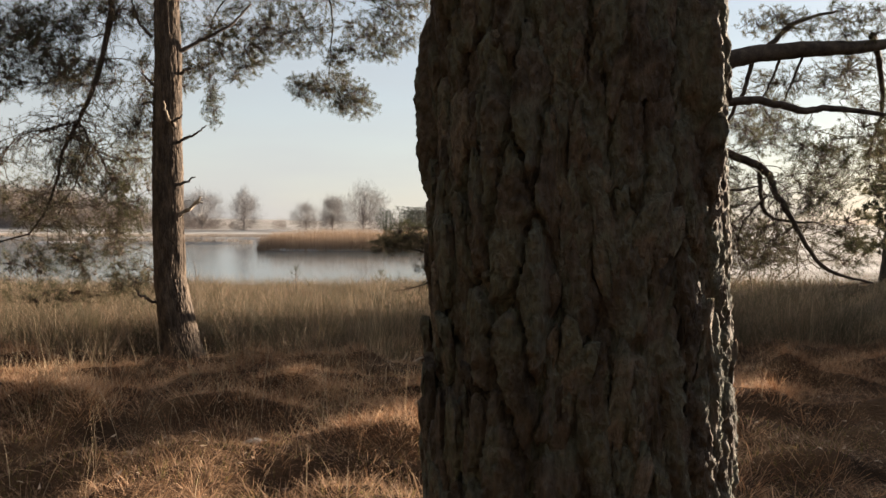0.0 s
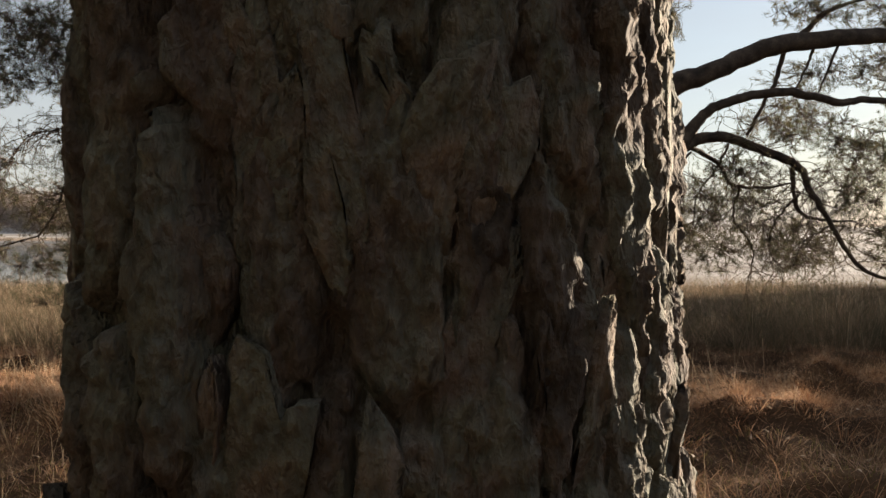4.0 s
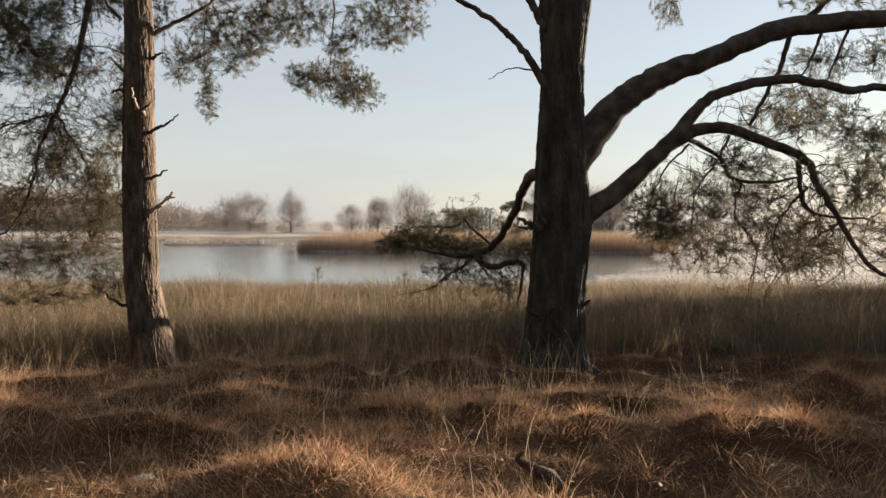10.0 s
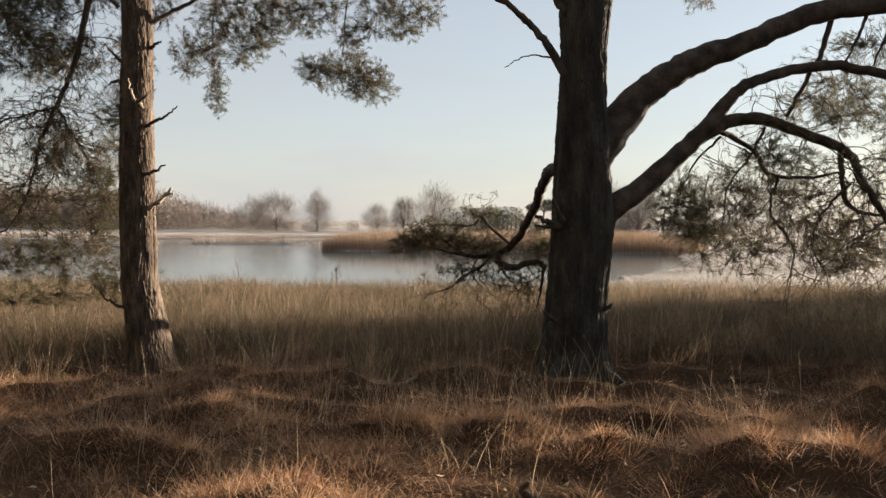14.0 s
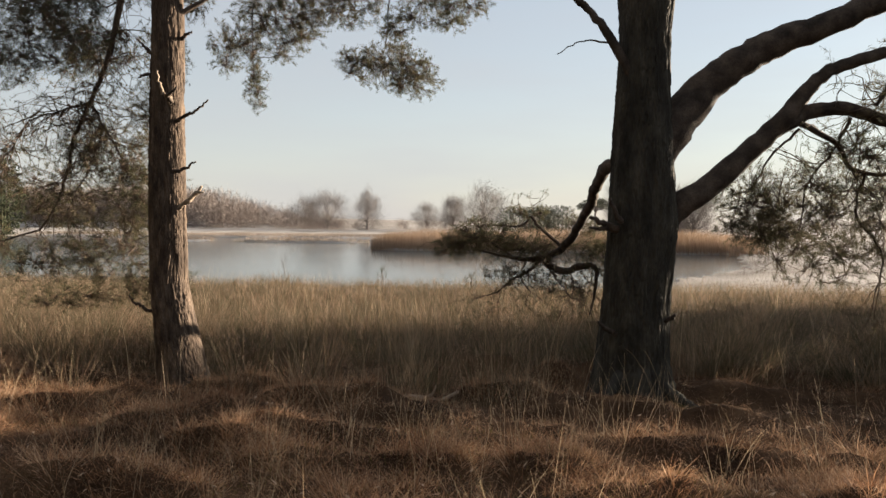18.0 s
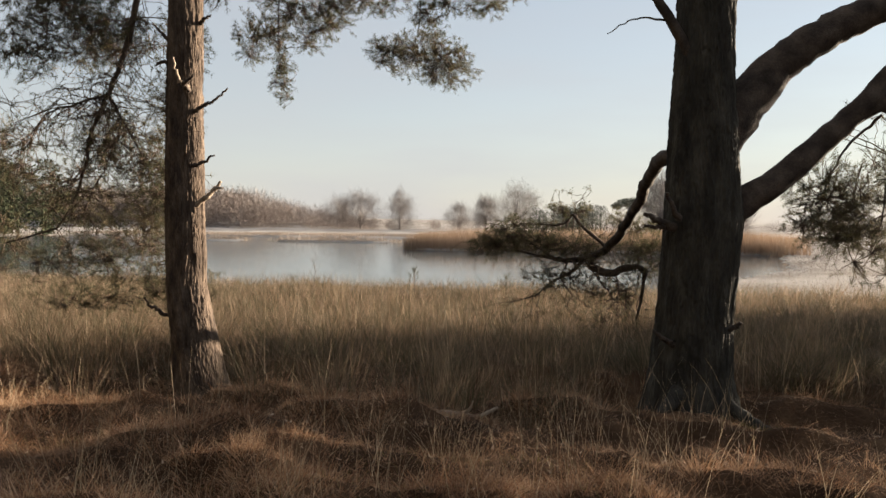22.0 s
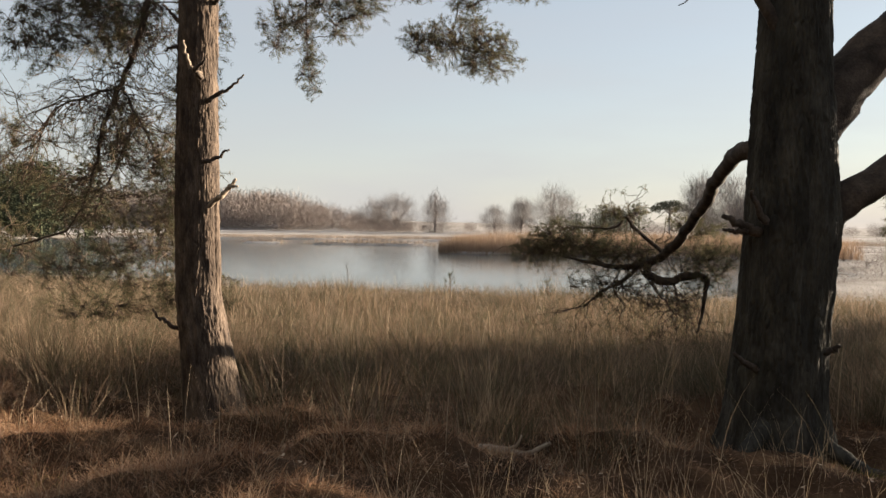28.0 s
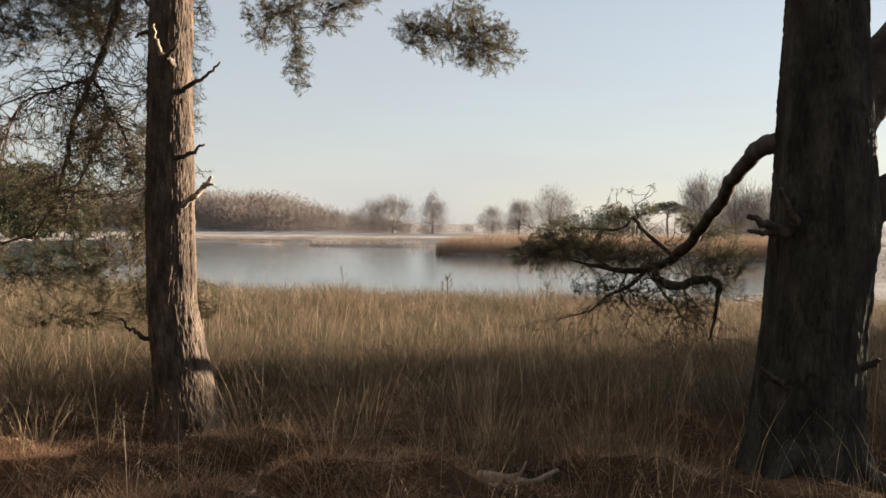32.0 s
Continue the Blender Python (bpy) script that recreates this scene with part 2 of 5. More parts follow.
# tussocks that stand out: x, y, half width, height
MOUNDS = ((-0.26, 5.75, 0.5, 0.07), (0.58, 6.5, 0.42, 0.16), (0.05, 6.3, 0.35, 0.14), (-1.45, 5.7, 0.55, 0.08), (-1.0, 6.3, 0.45, 0.14), (1.02, 5.95, 0.35, 0.14), (2.05, 5.7, 0.55, 0.12), (2.9, 7.1, 0.6, 0.08), (3.7, 7.3, 0.55, 0.18), (-1.3, 8.1, 0.55, 0.26), (-3.4, 7.8, 0.7, 0.2), (-4.6, 8.4, 0.6, 0.2), (0.25, 8.8, 0.4, 0.2), (-1.75, 7.05, 0.6, 0.16), (-2.6, 5.4, 0.6, 0.14), (2.4, 6.4, 0.6, 0.06), (4.6, 7.6, 0.5, 0.22), (-0.3, 4.7, 0.4, 0.14), (-2.3, 8.9, 0.5, 0.2))


def ground_z(x, y):
    x, y = np.asarray(x, float), np.asarray(y, float)
    base = np.interp(y, [-40, 0, 4, 6.2, 7.6, 9.2, 11, 14, 20, 25, 26.5, 90, 260], [0.6, 0.3, 0.2, 0.11, -0.03, -0.13, -0.14, -0.22, -0.44, -0.6, -0.93, -0.8, -0.6])
    tus = smooth(2.0, 3.5, y) * (1 - smooth(9.5, 14, y))
    bumps = 0.17 * (fbm(x * 0.9 + 3, y * 1.3, 1, 3) - 0.5) + 0.12 * smooth(0.45, 0.8, vnoise(x * 1.5 + 9, y * 2.3 + 4, 2)) + 0.1 * (fbm(x * 4.1, y * 5.2, 12, 2) - 0.5)
    rolls = 0.25 * (fbm(x * 0.25, y * 0.25, 3, 3) - 0.5) * smooth(10, 14, y) * (1 - smooth(20, 25, y))
    far = 0.35 * (fbm(x * 0.03, y * 0.03, 4, 3) - 0.5) * smooth(112, 140, y)
    hill = 5 * smooth(-75, -140, x) * smooth(205, 240, y)
    base = base - 0.04 * np.exp(-((x - 1.7) / 0.9) ** 2 - ((y - 9.0) / 0.6) ** 2) - 0.06 * np.exp(-((x + 3.0) / 0.5) ** 2 - ((y - 9.0) / 0.4) ** 2)
    d = lake_depth(x, y)
    ragged = fbm(x * 3.1, y * 4.2, 21, 3)
    for mx, my, mr, mh in MOUNDS:
        q = np.hypot((x - mx) / mr, (y - my) / (0.55 * mr)) + 1.1 * (ragged - 0.5)
        bumps = bumps + 0.8 * mh * np.exp(-np.clip(q, 0, 5) ** 3 * 1.1)
    z = base + tus * bumps + rolls + far + hill + 0.06 * (fbm(x * 2.5, y * 2.5, 9, 2) - 0.5)
    return np.where(d > 0, np.minimum(z, WATER_Z - 0.05 - np.minimum(d, 6) * 0.15), np.maximum(z, np.where(y > 23, WATER_Z + 0.05 + 0.12 * smooth(0, 3, -d), z)))


def grid_mesh(name, xs, ys, height, mat):
    gx, gy = np.meshgrid(xs, ys)
    v = np.stack([gx, gy, height(gx, gy)], -1).reshape(-1, 3)
    nx, ny = len(xs), len(ys)
    a = (np.arange(ny - 1)[:, None] * nx + np.arange(nx - 1)).ravel()
    return mesh_from(name, v, np.stack([a, a + 1, a + 1 + nx, a + nx], 1).ravel(), np.full(len(a), 4), mat)


def blades(name, roots, height, width, azim, lean, curl, mat, seg=2):
    """One mesh of bent, tapering grass blades standing on the given roots."""
    n = len(roots)
    ts = np.linspace(0, 1, seg + 1)
    spin = rng.uniform(0, np.pi, n)
    side = np.stack([np.cos(spin), np.sin(spin), 0 * spin], 1)
    fwd = np.stack([np.cos(azim), np.sin(azim), 0 * azim], 1)
    rows = []
    for t in ts:
        ang = lean + curl * t
        reach, up = height * t * np.sin(lean + curl * t * 0.5), height * t * np.cos(lean + curl * t * 0.5)
        c = roots + fwd * reach[:, None] + np.array([0, 0, 1.0]) * up[:, None]
        w = width * (1 - 0.75 * t)
        rows.append((c - side * w[:, None] / 2, c + side * w[:, None] / 2) if t < 1 else (c,))
    k = 2 * seg + 1
    v = np.empty((n, k, 3))
    for i in range(seg):
        v[:, 2 * i], v[:, 2 * i + 1] = rows[i]
    v[:, k - 1] = rows[seg][0]
    base = (np.arange(n) * k)[:, None]
    loops, sizes = [], []
    per = []
    for i in range(seg - 1):
        per += [2 * i, 2 * i + 1, 2 * i + 3, 2 * i + 2]
        sizes.append(4)
    per += [2 * seg - 2, 2 * seg - 1, k - 1]
    sizes.append(3)
    return mesh_from(name, v.reshape(-1, 3), (base + np.array(per)).ravel(), np.tile(sizes, n), mat, False)


def spline(points, count):
    """A smooth curve through points (rows of numbers), resampled."""
    p = np.asarray(points, float)
    p = np.vstack([2 * p[0] - p[1], p, 2 * p[-1] - p[-2]])
    out = []
    m = len(p) - 3
    for s in np.linspace(0, m - 1e-6, count):
        i, t = int(s), s - int(s)
        a, b, c, d = p[i], p[i + 1], p[i + 2], p[i + 3]
        out.append(0.5 * (2 * b + (c - a) * t + (2 * a - 5 * b + 4 * c - d) * t * t + (3 * b - a - 3 * c + d) * t**3))
    return np.array(out)


class Soup:
    """Gathers tubes into one mesh."""

    def __init__(self):
        self.v, self.f, self.s, self.n = [], [], [], 0

    def tube(self, path, radius, sides=6, rough=0.0, cap=True):
        path, radius = np.asarray(path, float), np.asarray(radius, float)
        d = np.gradient(path, axis=0)
        d /= np.linalg.norm(d, axis=1, keepdims=True) + 1e-9
        up = np.array([0.13, 0.97, 0.2]) if abs(d[0] @ np.array([0.13, 0.97, 0.2])) < 0.9 else np.array([1.0, 0, 0])
        x = np.cross(d, up)
        x /= np.linalg.norm(x, axis=1, keepdims=True) + 1e-9
        y = np.cross(d, x)
        a = np.linspace(0, 2 * np.pi, sides, endpoint=False)
        r = radius[:, None] * np.ones(sides)
        if rough:
            s = np.arange(len(path))[:, None]
            r = r * (1 + rough * (vnoise(s * 0.7 + path[0, 0] * 9, a * 1.6, 3) - 0.5) * 2 + rough * 0.6 * (hash2(s, np.arange(sides)[None], path[0, 2]) - 0.5))
        ring = path[:, None] + r[..., None] * (x[:, None] * np.cos(a)[None, :, None] + y[:, None] * np.sin(a)[None, :, None])
        k = len(path)
        i, j = np.meshgrid(np.arange(k - 1), np.arange(sides), indexing="ij")
        q = np.stack([i * sides + j, i * sides + (j + 1) % sides, (i + 1) * sides + (j + 1) % sides, (i + 1) * sides + j], -1).reshape(-1)
        self.v.append(ring.reshape(-1, 3))
        self.f.append(q + self.n)
        self.s.append(np.full(len(q) // 4, 4))
        if cap:
            self.f.append(np.arange(sides) + self.n + (k - 1) * sides)
            self.s.append(np.array([sides]))
        self.n += k * sides

    def tris(self, v):
        """Loose triangles, n x 3 x 3."""
        n = len(v)
        self.v.append(v.reshape(-1, 3))
        self.f.append(np.arange(3 * n) + self.n)
        self.s.append(np.full(n, 3))
        self.n += 3 * n

    def mesh(self, name, mat, smooth_faces=True):
        return mesh_from(name, np.concatenate(self.v), np.concatenate(self.f), np.concatenate(self.s), mat, smooth_faces)


def plates(u, z, girth, cu, cz, k):
    """Bark relief, 0 in the furrows to about 1 on the plates, round a trunk of that girth."""
    nu = max(4, round(girth / cu))
    su, sz = u / cu, z / cz
    uu = u / girth * nu + 0.7 * (fbm(sz * 0.8, su * 0.5, k, 3) - 0.5) + 0.45 * (fbm(su * 2.6, sz * 2.8, k + 1, 3) - 0.5)
    zz = sz + 0.6 * (fbm(su * 0.9, sz * 1.1, k + 3, 3) - 0.5) + 0.5 * (fbm(su * 3.1, sz * 3.4, k + 4, 2) - 0.5)
    i0, j0 = np.floor(uu), np.floor(zz)
    f1, f2, cell = np.full(u.shape, 9.0), np.full(u.shape, 9.0), np.zeros(u.shape)
    for di in (-1, 0, 1):
        for dj in (-1, 0, 1):
            i, j = i0 + di, j0 + dj
            iw = np.mod(i, nu)
            px, pz = i + 0.1 + 0.8 * hash2(iw, j, k), j + 0.1 + 0.8 * hash2(iw, j, k + 5)
            d = np.hypot(uu - px, (zz - pz) * 0.7)
            first = d < f1
            f2 = np.where(first, f1, np.minimum(f2, d))
            cell = np.where(first, hash2(iw, j, k + 9), cell)
            f1 = np.where(first, d, f1)
    edge = smooth(0.0, 0.13, f2 - f1)
    furrow = smooth(0.36, 0.5, fbm(su * 0.55 + 0.6 * fbm(sz * 0.7, su * 0.3, k + 40, 2), sz * 0.22, k + 41, 3))
    layers = np.floor(fbm(su * 1.3, sz * 1.6, k + 30, 3) * 9) / 9
    flakes = fbm(su * 5.0, sz * 5.0, k + 20, 3)
    return (0.25 + 0.75 * furrow) * edge * (0.45 + 0.5 * cell) + 0.9 * (layers - 0.45) * edge + 0.55 * (flakes - 0.5) + 0.3 * furrow


def slabs(u, z, girth, cu, cz, k):
    """Old bark: long flat slabs with ragged rims, parted by deep furrows, each slab flaking in thin layers."""
    nu = max(4, round(girth / cu))
    su, sz = u / cu, z / cz
    uu = u / girth * nu + 0.55 * (fbm(sz * 1.3, su * 0.4, k, 3) - 0.5) + 0.3 * (fbm(su * 3.2, sz * 5.5, k + 1, 3) - 0.5)
    i0 = np.floor(uu)
    f1, f2, cell = np.full(u.shape, 9.0), np.full(u.shape, 9.0), np.zeros(u.shape)
    for di in (-1, 0, 1):
        iw = np.mod(i0 + di, nu)
        zz = sz * (0.8 + 0.5 * hash2(iw, 3, k)) + 7 * hash2(iw, 1, k) + 0.35 * (fbm(su * 2.5, sz * 3.0, k + 4, 3) - 0.5)
        j0 = np.floor(zz)
        for dj in (-1, 0, 1):
            j = j0 + dj
            px, pz = i0 + di + 0.5 + 0.5 * (hash2(iw, j, k) - 0.5), j + 0.2 + 0.6 * hash2(iw, j, k + 5)
            d = np.hypot(uu - px, (zz - pz) * 0.62)
            first = d < f1
            f2 = np.where(first, f1, np.minimum(f2, d))
            cell = np.where(first, hash2(iw, j, k + 9), cell)
            f1 = np.where(first, d, f1)
    gap = f2 - f1 + 0.1 * (fbm(su * 6, sz * 12, k + 20, 2) - 0.5)
    rim = smooth(0.04, 0.11, gap)
    step = np.floor(np.clip(gap * 2.4 + 0.5 * (fbm(su * 2.0, sz * 3.5, k + 30, 3) - 0.5), 0, 0.99) * 4) / 4
    fine = fbm(su * 8, sz * 16, k + 50, 3) - 0.5
    coarse = smooth(0.42, 0.6, fbm(su * 0.5, sz * 0.25, k + 60, 2))
    return rim * (0.75 + 0.3 * cell) * (0.55 + 0.45 * coarse) + 0.25 * step * rim + 0.6 * fine + 0.8 * coarse - 0.25


def trunk_mesh(name, axis, radius, zs, around, relief, cu, cz, mat, k=1, flare=None, relief_of=None):
    """A bark-covered trunk. axis(z) gives x, y; radius(z) the mean radius."""
    a = np.linspace(0, 2 * np.pi, around, endpoint=False)
    A, Z = np.meshgrid(a, zs)
    r0 = np.interp(zs, *radius)[:, None]
    girth = 2 * np.pi * float(np.median(r0))
    h = (relief_of or plates)(A / (2 * np.pi) * girth, Z, girth, cu, cz, k)
    r = r0 * (1 + 0.05 * np.sin(2 * A + 1.3 * k) + 0.03 * np.sin(3 * A + Z * 1.7)) + relief * (h - 0.75)
    if flare:
        r = r + flare(A, Z)
    x = np.interp(zs, axis[0], axis[1])[:, None] + r * np.cos(A)
    y = np.interp(zs, axis[0], axis[2])[:, None] + r * np.sin(A)
    v = np.stack([x, y, Z], -1).reshape(-1, 3)
    i, j = np.meshgrid(np.arange(len(zs) - 1), np.arange(around), indexing="ij")
    q = np.stack([i * around + j, i * around + (j + 1) % around, (i + 1) * around + (j + 1) % around, (i + 1) * around + j], -1).reshape(-1)
    return mesh_from(name, v, q, np.full(len(q) // 4, 4), mat)


def unit(v):
    return v / (np.linalg.norm(v, axis=-1, keepdims=True) + 1e-9)


def needle_tris(pos, way, count, length, width):
    """Brushes of needles round shoots: pos and way are n x 3."""
    n = len(pos)
    p = np.repeat(pos, count, 0)
    w = np.repeat(way, count, 0)
    out = unit(rng.normal(size=(n * count, 3)))
    out = unit(out - w * (out * w).sum(1, keepdims=True) * 0.75 + w * rng.uniform(0.15, 0.95, (n * count, 1)))
    root = p + w * rng.uniform(-0.09, 0.03, (n * count, 1))
    ln = length * rng.uniform(0.7, 1.25, (n * count, 1))
    side = unit(np.cross(out, rng.normal(size=(n * count, 3)))) * width / 2
    return np.stack([root - side, root + side, root + out * ln], 1)


def foliage(soup_twigs, soup_needles, anchors, blobs, per, needle_len=0.055, droop=0.35, width=0.0032):
    """Twigs from the nearest anchor into each blob (centre, radii, shoots), with needle brushes at their tips."""
    anchors = np.asarray(anchors, float)
    for (cx, cy, cz, rx, ry, rz, n) in blobs:
        c = np.array([cx, cy, cz])
        m = max(2, n // 14)
        hubs = c + unit(rng.normal(size=(m, 3))) * rng.uniform(0.1, 0.85, (m, 1)) * (rx, ry, rz)
        hubs = hubs[np.argsort(np.linalg.norm(hubs[:, None] - anchors[None], axis=2).min(1))]
        for hub in hubs:
            src = anchors[np.argmin(np.linalg.norm(anchors - hub, axis=1) + rng.uniform(0, 0.12, len(anchors)))]
            gap = np.linalg.norm(hub - src)
            mid = (src + hub) / 2 + rng.normal(size=3) * 0.16 * gap + (0, 0, -0.1 * gap)
            path = spline([src, mid, hub], 7)
            path[1:-1] += rng.normal(0, 0.012, (5, 3))
            soup_twigs.tube(path, np.linspace(0.004 + 0.008 * min(gap, 1.0), 0.004, 7), 4)
            anchors = np.vstack([anchors, path[3:]])
        pts = c + unit(rng.normal(size=(n, 3))) * rng.uniform(0, 1, (n, 1)) ** 0.45 * (rx, ry, rz)
        near = hubs[np.argmin(np.linalg.norm(pts[:, None] - hubs[None], axis=2), axis=1)]
        way = unit(pts - near + rng.normal(size=(n, 3)) * 0.1 + (0, 0, -droop * 0.15))
        for q, h in zip(pts, near):
            mid = (q + h) / 2 + rng.normal(size=3) * 0.04
            soup_twigs.tube(spline([h, mid, q], 4), np.linspace(0.0045, 0.002, 4), 3, cap=False)
        soup_needles.tris(needle_tris(pts, way, per, needle_len, width))


def tangle(soup, anchors, box, count, length, tips=None):
    """Bare, drooping, crooked twigs that start at anchors inside a box of x, y, z ranges and fork once or twice."""
    anchors = np.asarray(anchors, float)
    inside = anchors[((anchors >= np.array(box)[:, 0]) & (anchors <= np.array(box)[:, 1])).all(1)]
    for i in range(count):
        p = inside[rng.integers(len(inside))]
        for fork in range(3):
            n = 9
            step = rng.uniform(*length) / n * (1 if fork == 0 else 0.6)
            way = unit(rng.normal(size=3) * (1.0, 0.6, 0.6) + (0, 0, -0.2))
            path = [p]
            for k in range(n - 1):
                way = unit(way + rng.normal(size=3) * 0.38 + (0, 0, -0.1))
                path.append(path[-1] + way * step)
            soup.tube(path, np.linspace(0.0065 if fork == 0 else 0.004, 0.0018, n), 4 if fork == 0 else 3, cap=False)
            if tips is not None:
                tips.append((path[-1], way))
                tips.append((path[5], way))
            p = path[rng.integers(2, 6)]


def needles_at(soup, tips, per, length, width):
    pos, way = np.array([t[0] for t in tips]), np.array([t[1] for t in tips])
    soup.tris(needle_tris(pos, way, per, length, width))


# ---- ground, lake ----
ground_xs = np.unique(np.r_[np.linspace(-1500, -90, 20), np.linspace(-90, -9, 64), np.linspace(-9, 9, 210), np.linspace(9, 60, 44), np.linspace(60, 1500, 16)])
ground_ys = np.unique(np.r_[np.linspace(-300, -6, 12), np.linspace(-6, 1, 12), np.linspace(1, 11, 180), np.linspace(11, 30, 56), np.linspace(30, 118, 96), np.linspace(118, 320, 34), np.linspace(320, 2500, 10)])
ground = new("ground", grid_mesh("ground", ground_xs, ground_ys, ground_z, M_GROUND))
tagged(ground, "brown grassy bank falling to a frosted lake shore", "ground", kind="structure")
lake = new("water", grid_mesh("water", np.linspace(-130, 40, 40), np.linspace(23, 125, 34), lambda x, y: 0 * x + WATER_Z, M_WATER))
tagged(lake, "still pale lake reflecting the winter sky", "lake", kind="structure")


def wedge(n, y0, y1, power=1.0):
    """Places spread over the stretch of bank that lies in view."""
    y = y0 + (y1 - y0) * rng.uniform(0, 1, n) ** power
    lo, hi = np.minimum(np.minimum(-1.2, -(y - 3.2) * 0.98 - 0.8), -0.66 * (y - 0.4) - 0.3), 0.66 * y + 1.2
    x = lo + (hi - lo) * rng.uniform(0, 1, n)
    return x, y


def stand(x, y, sink=0.02):
    return np.stack([x, y, ground_z(x, y) - sink], 1)


def tuft_blades(centres, per, spread, height, width, lean, curl):
    """Blades that stand in tufts and lean outwards from each tuft's middle."""
    n = len(centres) * per
    c = np.repeat(centres, per, 0)
    size = np.repeat(rng.uniform(0.6, 1.35, len(centres)) * (0.6 + 0.8 * fbm(centres[:, 0] * 0.7, centres[:, 1] * 0.7, 77, 3)), per)
    az, rad = rng.uniform(0, 2 * np.pi, n), np.sqrt(rng.uniform(0, 1, n))
    x, y = c[:, 0] + spread * size * rad * np.cos(az), c[:, 1] + spread * size * rad * np.sin(az)
    h = size * rng.uniform(*height, n)
    return stand(x, y), h, rng.uniform(*width, n), az + rng.normal(0, 0.5, n), lean * rad + rng.uniform(0, 0.25, n), rng.uniform(*curl, n)


def grasses():
    # bent, matted grass in low tussocks
    x, y = wedge(5600, 1.8, 10.2, 0.75)
    keep = rng.uniform(0, 1, len(x)) < 0.5 + 1.2 * smooth(0.38, 0.62, fbm(x * 0.7, y * 1.2, 40, 3))
    bare = smooth(0.9, 1.5, x) * (1 - smooth(5.2, 6.0, y)) + 1.5 - 1.5 * smooth(0.9, 1.6, np.hypot((x - 1.9) * 0.7, y - 8.5))
    keep &= rng.uniform(0, 1, len(x)) > 0.6 * bare
    centres = np.stack([x, y], 1)[keep & (np.hypot(x - 0.06, y - 1.28) > 0.4)]
    ob = new("matted_grass", blades("matted_grass", *tuft_blades(centres, 36, 0.13, (0.05, 0.15), (0.0028, 0.0058), 0.8, (0.2, 1.3)), M_MAT))
    tagged(ob, "matted orange-brown winter grass in low tussocks", "grass", kind="stuff")
    # fluffy crowns of the larger tussocks
    spots = []
    for mx, my, mr, mh in MOUNDS:
        n = int(95 * mr)
        az, rad = rng.uniform(0, 2 * np.pi, n), np.sqrt(rng.uniform(0, 1, n)) * (0.7 + 0.6 * rng.uniform(0, 1, n))
        spots.append(np.stack([mx + mr * rad * np.cos(az), my + 0.6 * mr * rad * np.sin(az)], 1))
    x, y = wedge(700, 3.6, 8.8, 0.8)
    spots.append(np.stack([x, y], 1)[(fbm(x * 1.1, y * 1.9, 88, 3) > 0.5) & (x < 3.6)])
    ob = new("tussock_grass", blades("tussock_grass", *tuft_blades(np.concatenate(spots), 42, 0.075, (0.07, 0.22), (0.0022, 0.0045), 0.75, (0.1, 1.3)), M_TUSSOCK))
    tagged(ob, "ragged rust-orange grass tussocks lit by low sun", "grass", kind="stuff")
    # fallen blades lying between the tussocks
    x, y = wedge(36000, 1.6, 10.0, 0.8)
    n = len(x)
    ob = new("fallen_grass", blades("fallen_grass", stand(x, y, 0.0), rng.uniform(0.06, 0.2, n), rng.uniform(0.003, 0.005, n), rng.uniform(0, 6.3, n), rng.uniform(1.0, 1.45, n), rng.uniform(0, 0.5, n), M_MAT))
    tagged(ob, "dead brown grass lying flat on the soil", "grass", kind="stuff")
    x, y = wedge(3200, 2.2, 9.0)
    n = len(x)
    ob = new("leaf_litter", blades("leaf_litter", stand(x, y, -0.015), rng.uniform(0.02, 0.05, n), rng.uniform(0.012, 0.028, n), rng.uniform(0, 6.3, n), rng.uniform(0.7, 1.5, n), rng.uniform(0, 0.9, n), M_LEAF))
    tagged(ob, "small curled brown leaves scattered on the grass", "leaves", kind="stuff")
    # moss and fine green grass
    x, y = wedge(34000, 1.6, 7.5)
    keep = (vnoise(x * 0.8, y * 1.2, 50) > 0.62) | (np.hypot((x - 1.35) / 0.9, (y - 4.7) / 0.7) + 0.8 * (vnoise(x * 4, y * 4, 51) - 0.5) < 1) | (np.hypot((x + 2.2) / 1.1, (y - 4.6) / 0.5) + 0.8 * (vnoise(x * 4, y * 4, 51) - 0.5) < 1)
    x, y = np.r_[x[keep], 1.95 + rng.normal(0, 0.13, 500)], np.r_[y[keep], 9.12 + rng.normal(0, 0.08, 500)]
    n = len(x)
    ob = new("green_grass", blades("green_grass", stand(x, y), rng.uniform(0.04, 0.09, n), rng.uniform(0.003, 0.006, n), rng.uniform(0, 6.3, n), rng.uniform(0.1, 0.9, n), rng.uniform(0, 0.8, n), M_MOSS))
    tagged(ob, "short olive-green grass and moss between tussocks", "grass", kind="stuff")
    # tall straw stems, singly and in loose tufts
    x, y = wedge(15000, 3.0, 9.3)
    keep = rng.uniform(0, 1, len(x)) < (smooth(0.5, 0.75, vnoise(x * 0.9 + 5, y * 0.9, 60)) * 0.5 + 0.12) * np.where(x > 0.9, 0.15, np.where(x < -2.2, 0.3, 0.85)) * (1 - 0.65 * smooth(7.4, 8.4, y)) * (0.12 + 0.88 * smooth(5.0, 6.6, y))
    x, y = x[keep], y[keep]
    n = len(x)
    ob = new("straw_stems", blades("straw_stems", stand(x, y), rng.uniform(0.22, 0.62, n), rng.uniform(0.0024, 0.0042, n), rng.uniform(0, 6.3, n), rng.uniform(0.0, 0.26, n), rng.uniform(0, 0.7, n), M_STEM, 4))
    tagged(ob, "tall thin pale straw stems standing above the grass", "grass", kind="stuff")
    x, y = wedge(70, 4.6, 8.6)
